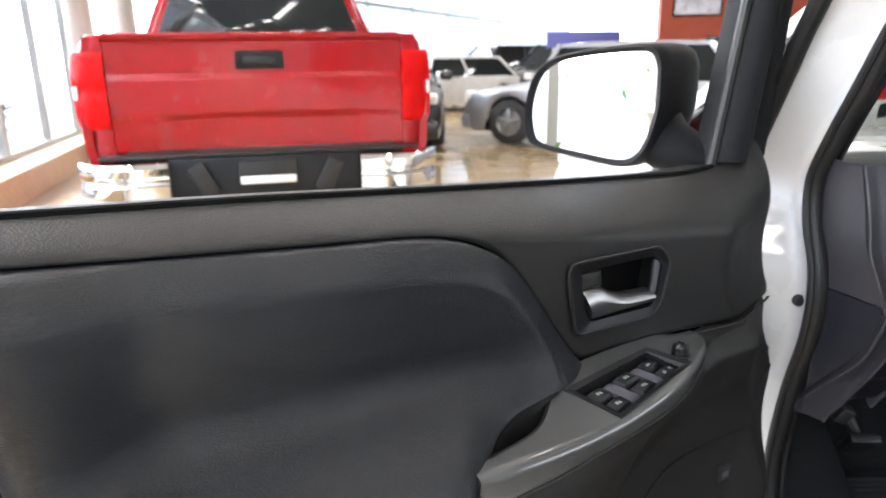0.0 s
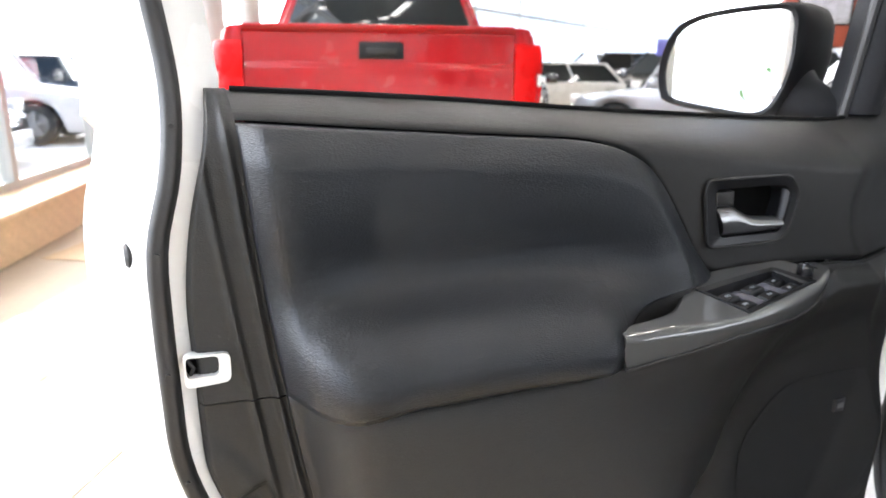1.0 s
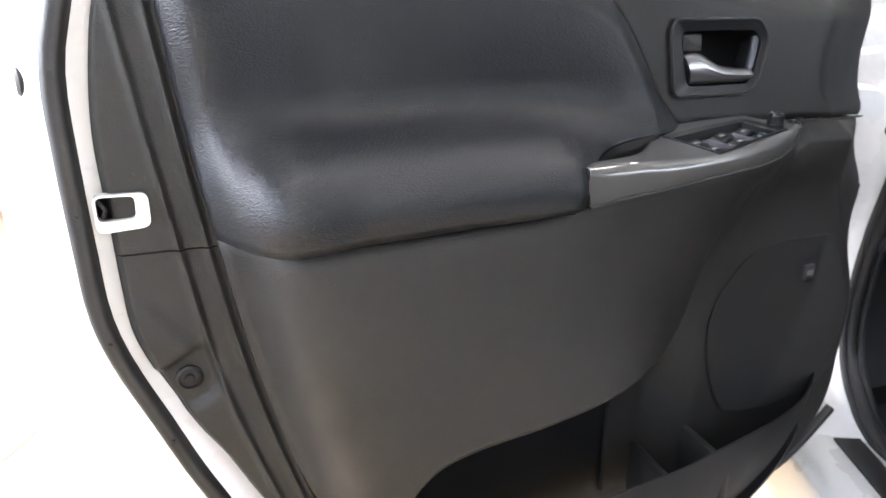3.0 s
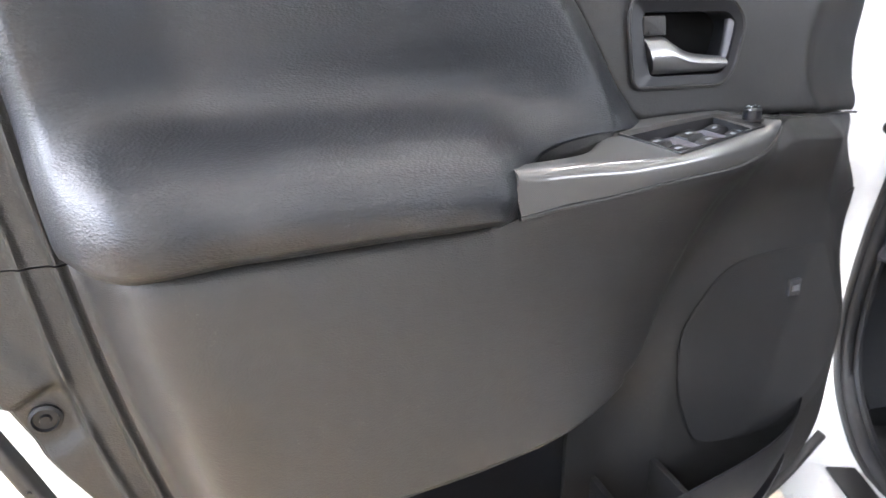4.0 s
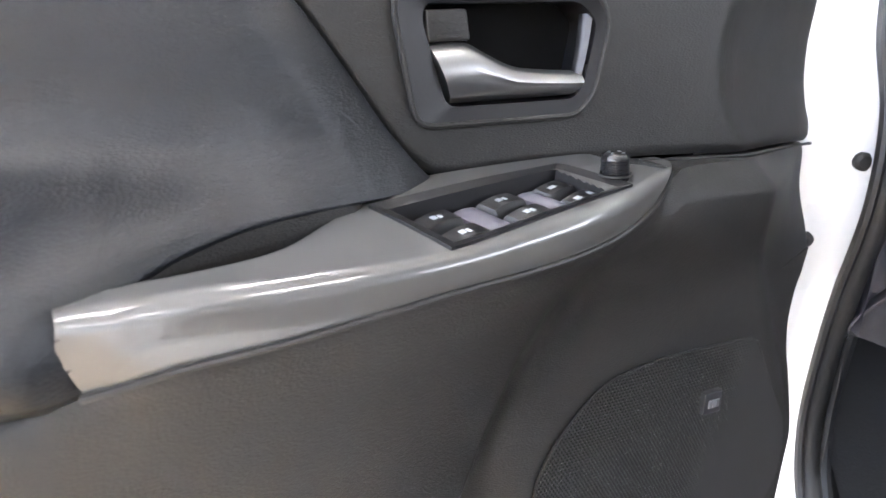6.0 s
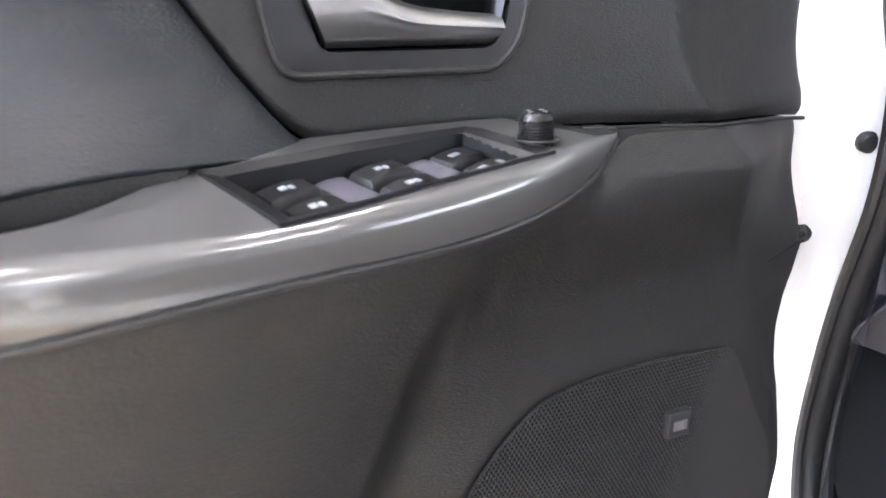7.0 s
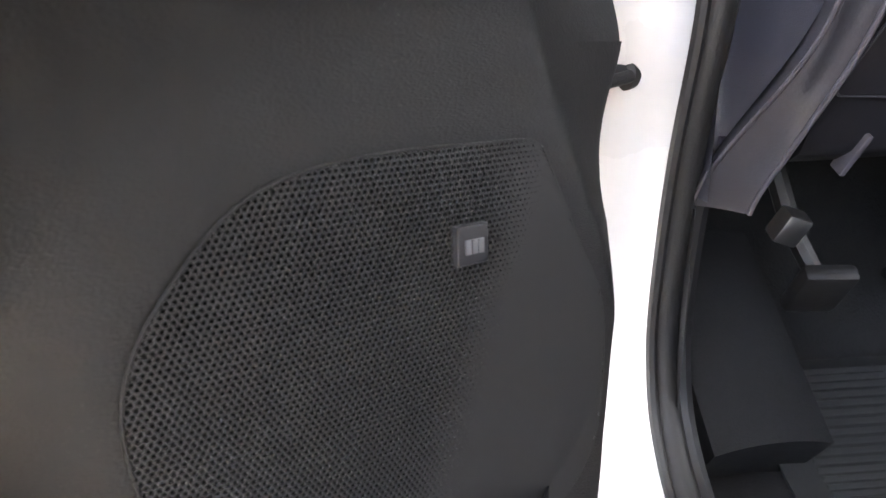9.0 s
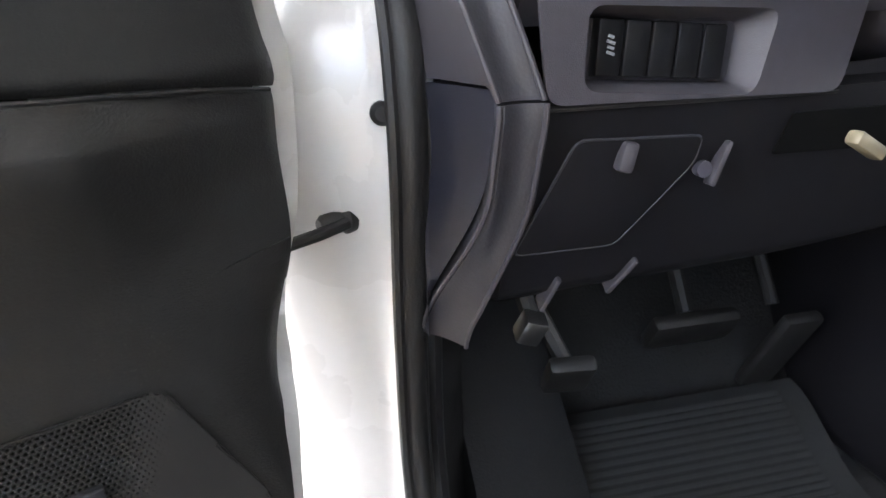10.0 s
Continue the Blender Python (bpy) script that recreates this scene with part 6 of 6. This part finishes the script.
V_SH = table([(1.0, -0.012), (1.10, -0.018), (1.165, -0.055), (1.25, -0.062), (1.75, -0.06)])


def shell_at(i, off, dv):
    p = wl[i] + nrm[i] * off
    return D(p.x, V_SH(wl[i].z) + dv, p.z)


def along(f, n):
    return lambda u, w: f(min(len(wl) - 1, round(u * (len(wl) - 1))), w)


part("inner_flange", sheet(along(lambda i, w: shell_at(i, -0.034 + 0.034 * w, -0.004 + 0.003 * math.sin(math.pi * w) - 0.020 * (1 - w)), 0), 119, 6), M_WHITE, door, "white painted metal flange")
seal_w = part("door_edge_seal", sheet(along(lambda i, w: shell_at(i, 0.018 * w, -0.006 + 0.013 * math.sin(math.pi * w) ** 0.7 + 0.0015 * math.sin(9 * w)), 0), 119, 12, (0, 0.006, 0)), M_RUBBER, door, "black rubber seal round the door edge")
pin_me = finish(lathe([(0.0022, 0.0), (0.0022, 0.003)], "y", 10), smooth=False)
pin_me.materials.append(M_RUBBER)
for i in range(22, 80, 6):
    part("seal_clip", pin_me, None, seal_w, at=pose(*(shell_at(i, 0.009, 0.007) + Vector((0, -0.002, 0)))))


def edge_face(i, w):
    q = w
    p = shell_at(i, 0.018 + 0.060 * q ** 0.85, -0.010 - 0.100 * q)
    if wl[i].z > 1.12:
        p = shell_at(i, 0.018 + 0.068 * q ** 0.85, -0.008 - 0.058 * q)
    return p


part("door_edge", sheet(along(edge_face, 0), 119, 14), M_WHITE, door, "white painted rear edge of the door")


def skin(u, w):
    z = 0.34 + 0.755 * w
    s = -0.098 + 1.07 * u
    return D(s, -0.125 - 0.03 * math.sin(math.pi * w) + 0.015 * sm(0.8, 1.0, w), z)


part("outer_skin", sheet(skin, 20, 16, (0, 0.004, 0)), M_WHITE, door, "white outer skin of the door")
gp = D(-0.0735, -0.050, 1.017)
part("edge_bumper", lathe([(0.0125, 0.0), (0.0125, 0.004), (0.009, 0.006)], "y", 22, m=Matrix.Translation(gp) @ Euler((0, 0, radians(-78))).to_matrix().to_4x4() @ Euler((radians(180), 0, 0)).to_matrix().to_4x4()), M_RUBBER, door, "black rubber bumper on the door edge")
# window frame: rear sash, front post
part("rear_sash", sheet(lambda u, w: D(-0.020 + 0.028 - 0.034 * (1 - u) - 0.135 * max(0, w), -0.066 - 0.02 * u, 1.15 + 0.62 * w), 6, 20, (0, 0.03, 0)), M_WHITE, door, "white painted rear window post")
def post_f(u, w):
    s = 0.872 + 0.108 * u + (0.105 - 0.045 * u) * w
    v = -0.082 - 0.022 * (u / 0.27 - 1) ** 2 if u < 0.54 else -0.118 + 0.010 * sm(0.86, 1.0, u)
    return D(s, v, 1.125 + 0.55 * w)


post = sheet(post_f, 26, 16, (0, 0.04, 0))
part("front_post", post, M_MATT, door, "black front window post of the door")
part("post_channel", tube([D(0.868, -0.11, 1.12), D(0.973, -0.11, 1.68)], 0.007, 8), M_RUBBER, door)

# door mirror: housing, glass, foot
MR, ML = (0.821, -0.170), (0.741, -0.355)


def mir(a, z, out=0.0):
    """a from 0 at the inner end to 1 at the outer end of the glass; out pushes it to the front."""
    nx, ny = 0.92, -0.40
    return D(MR[0] + (ML[0] - MR[0]) * a + nx * out, MR[1] + (ML[1] - MR[1]) * a + ny * out, z)


mo = [(-0.01, 1.250), (0.03, 1.270), (0.14, 1.2745), (0.45, 1.2715), (0.76, 1.261), (0.92, 1.238), (0.995, 1.193), (0.98, 1.153), (0.90, 1.135), (0.50, 1.122), (0.24, 1.117), (0.12, 1.126), (0.04, 1.152), (-0.01, 1.195)]
face = [mir(a, z) for a, z in mo]
face = smooth_path(face + [face[0]], 60)[:-1]
mid = sum(face, Vector()) / len(face)
rings = []
push = mir(0, 1.2, 1.0) - mir(0, 1.2)
for grow, out in ((0.95, 0.006), (0.965, -0.003), (1.03, -0.007), (1.075, 0.001), (1.10, 0.024), (1.115, 0.070), (1.10, 0.122), (1.02, 0.168), (0.86, 0.202), (0.57, 0.222), (0.12, 0.232)):
    rings.append([mid + (p - mid) * grow + push * out for p in face])
bm = bmesh.new()
vr = [[bm.verts.new(p) for p in r] for r in rings]
for a, b in zip(vr, vr[1:]):
    for i in range(len(face)):
        bm.faces.new((a[i], a[(i + 1) % len(face)], b[(i + 1) % len(face)], b[i]))
bm.faces.new(vr[-1])
mh = part("mirror_housing", bm, M_MATT, door, "black door mirror housing", angle=50)
part("mirror_glass", slab([mid + (p - mid) * 0.955 + push * 0.002 for p in face], push * 0.004), M_MIRROR, mh, "mirror glass", smooth=False)
part("mirror_foot", tube([D(0.940, -0.118, 1.126), D(0.886, -0.150, 1.128), D(0.866, -0.182, 1.140), D(0.866, -0.215, 1.160)], [0.027, 0.034, 0.042, 0.050], 18, flat=0.8), M_MATT, mh, "black mirror foot")


# white metal of the hinge side, behind the front end of the trim, with its black seal
def front_end(z, ds, d):
    s = S_FRONT(z)
    return D(s + ds, -0.010 - crease(s, z) - d, z)


part("front_flange", sheet(lambda u, w: front_end(0.50 + 0.58 * w, 0.012 + 0.028 * u, 0.040), 4, 40, (0, 0.010, 0)), M_WHITE, door, "white painted hinge side of the door")


# ---- floor tiles: those near the cars are pieces of their own ----
tile_me = finish(boxed(-0.297, 0.297, -0.297, 0.297, -0.004, 0.0, bevel=0.0015, seg=1), smooth=False)
tile_me.materials.append(M_TILE)


def in_room(x, y):
    return inside(ROOM, x, y) and (WALL.inverted() @ Vector((x, y, 0))).x > 0.35


far_v, far_f, near = [], [], 0
for ix in range(-12, 26):
    for iy in range(-15, 60):
        x, y = ix * 0.6 + 0.2, iy * 0.6 + 0.1
        if not in_room(x, y):
            continue
        if -4.6 < x < 1.5 and -1.5 < y < 8.6:
            near += 1
            part("floor_tile", tile_me, None, floor, at=pose(x, y, 0.0))
        else:
            k = len(far_v)
            far_v += [(x + a, y + b, 0.0) for a, b in ((-0.297, -0.297), (0.297, -0.297), (0.297, 0.297), (-0.297, 0.297))]
            far_f.append((k, k + 1, k + 2, k + 3))
fm = bpy.data.meshes.new("mesh")
fm.from_pydata(far_v, [], far_f)
tagged(part("far_floor_tiles", fm, M_TILE, floor), kind="stuff")
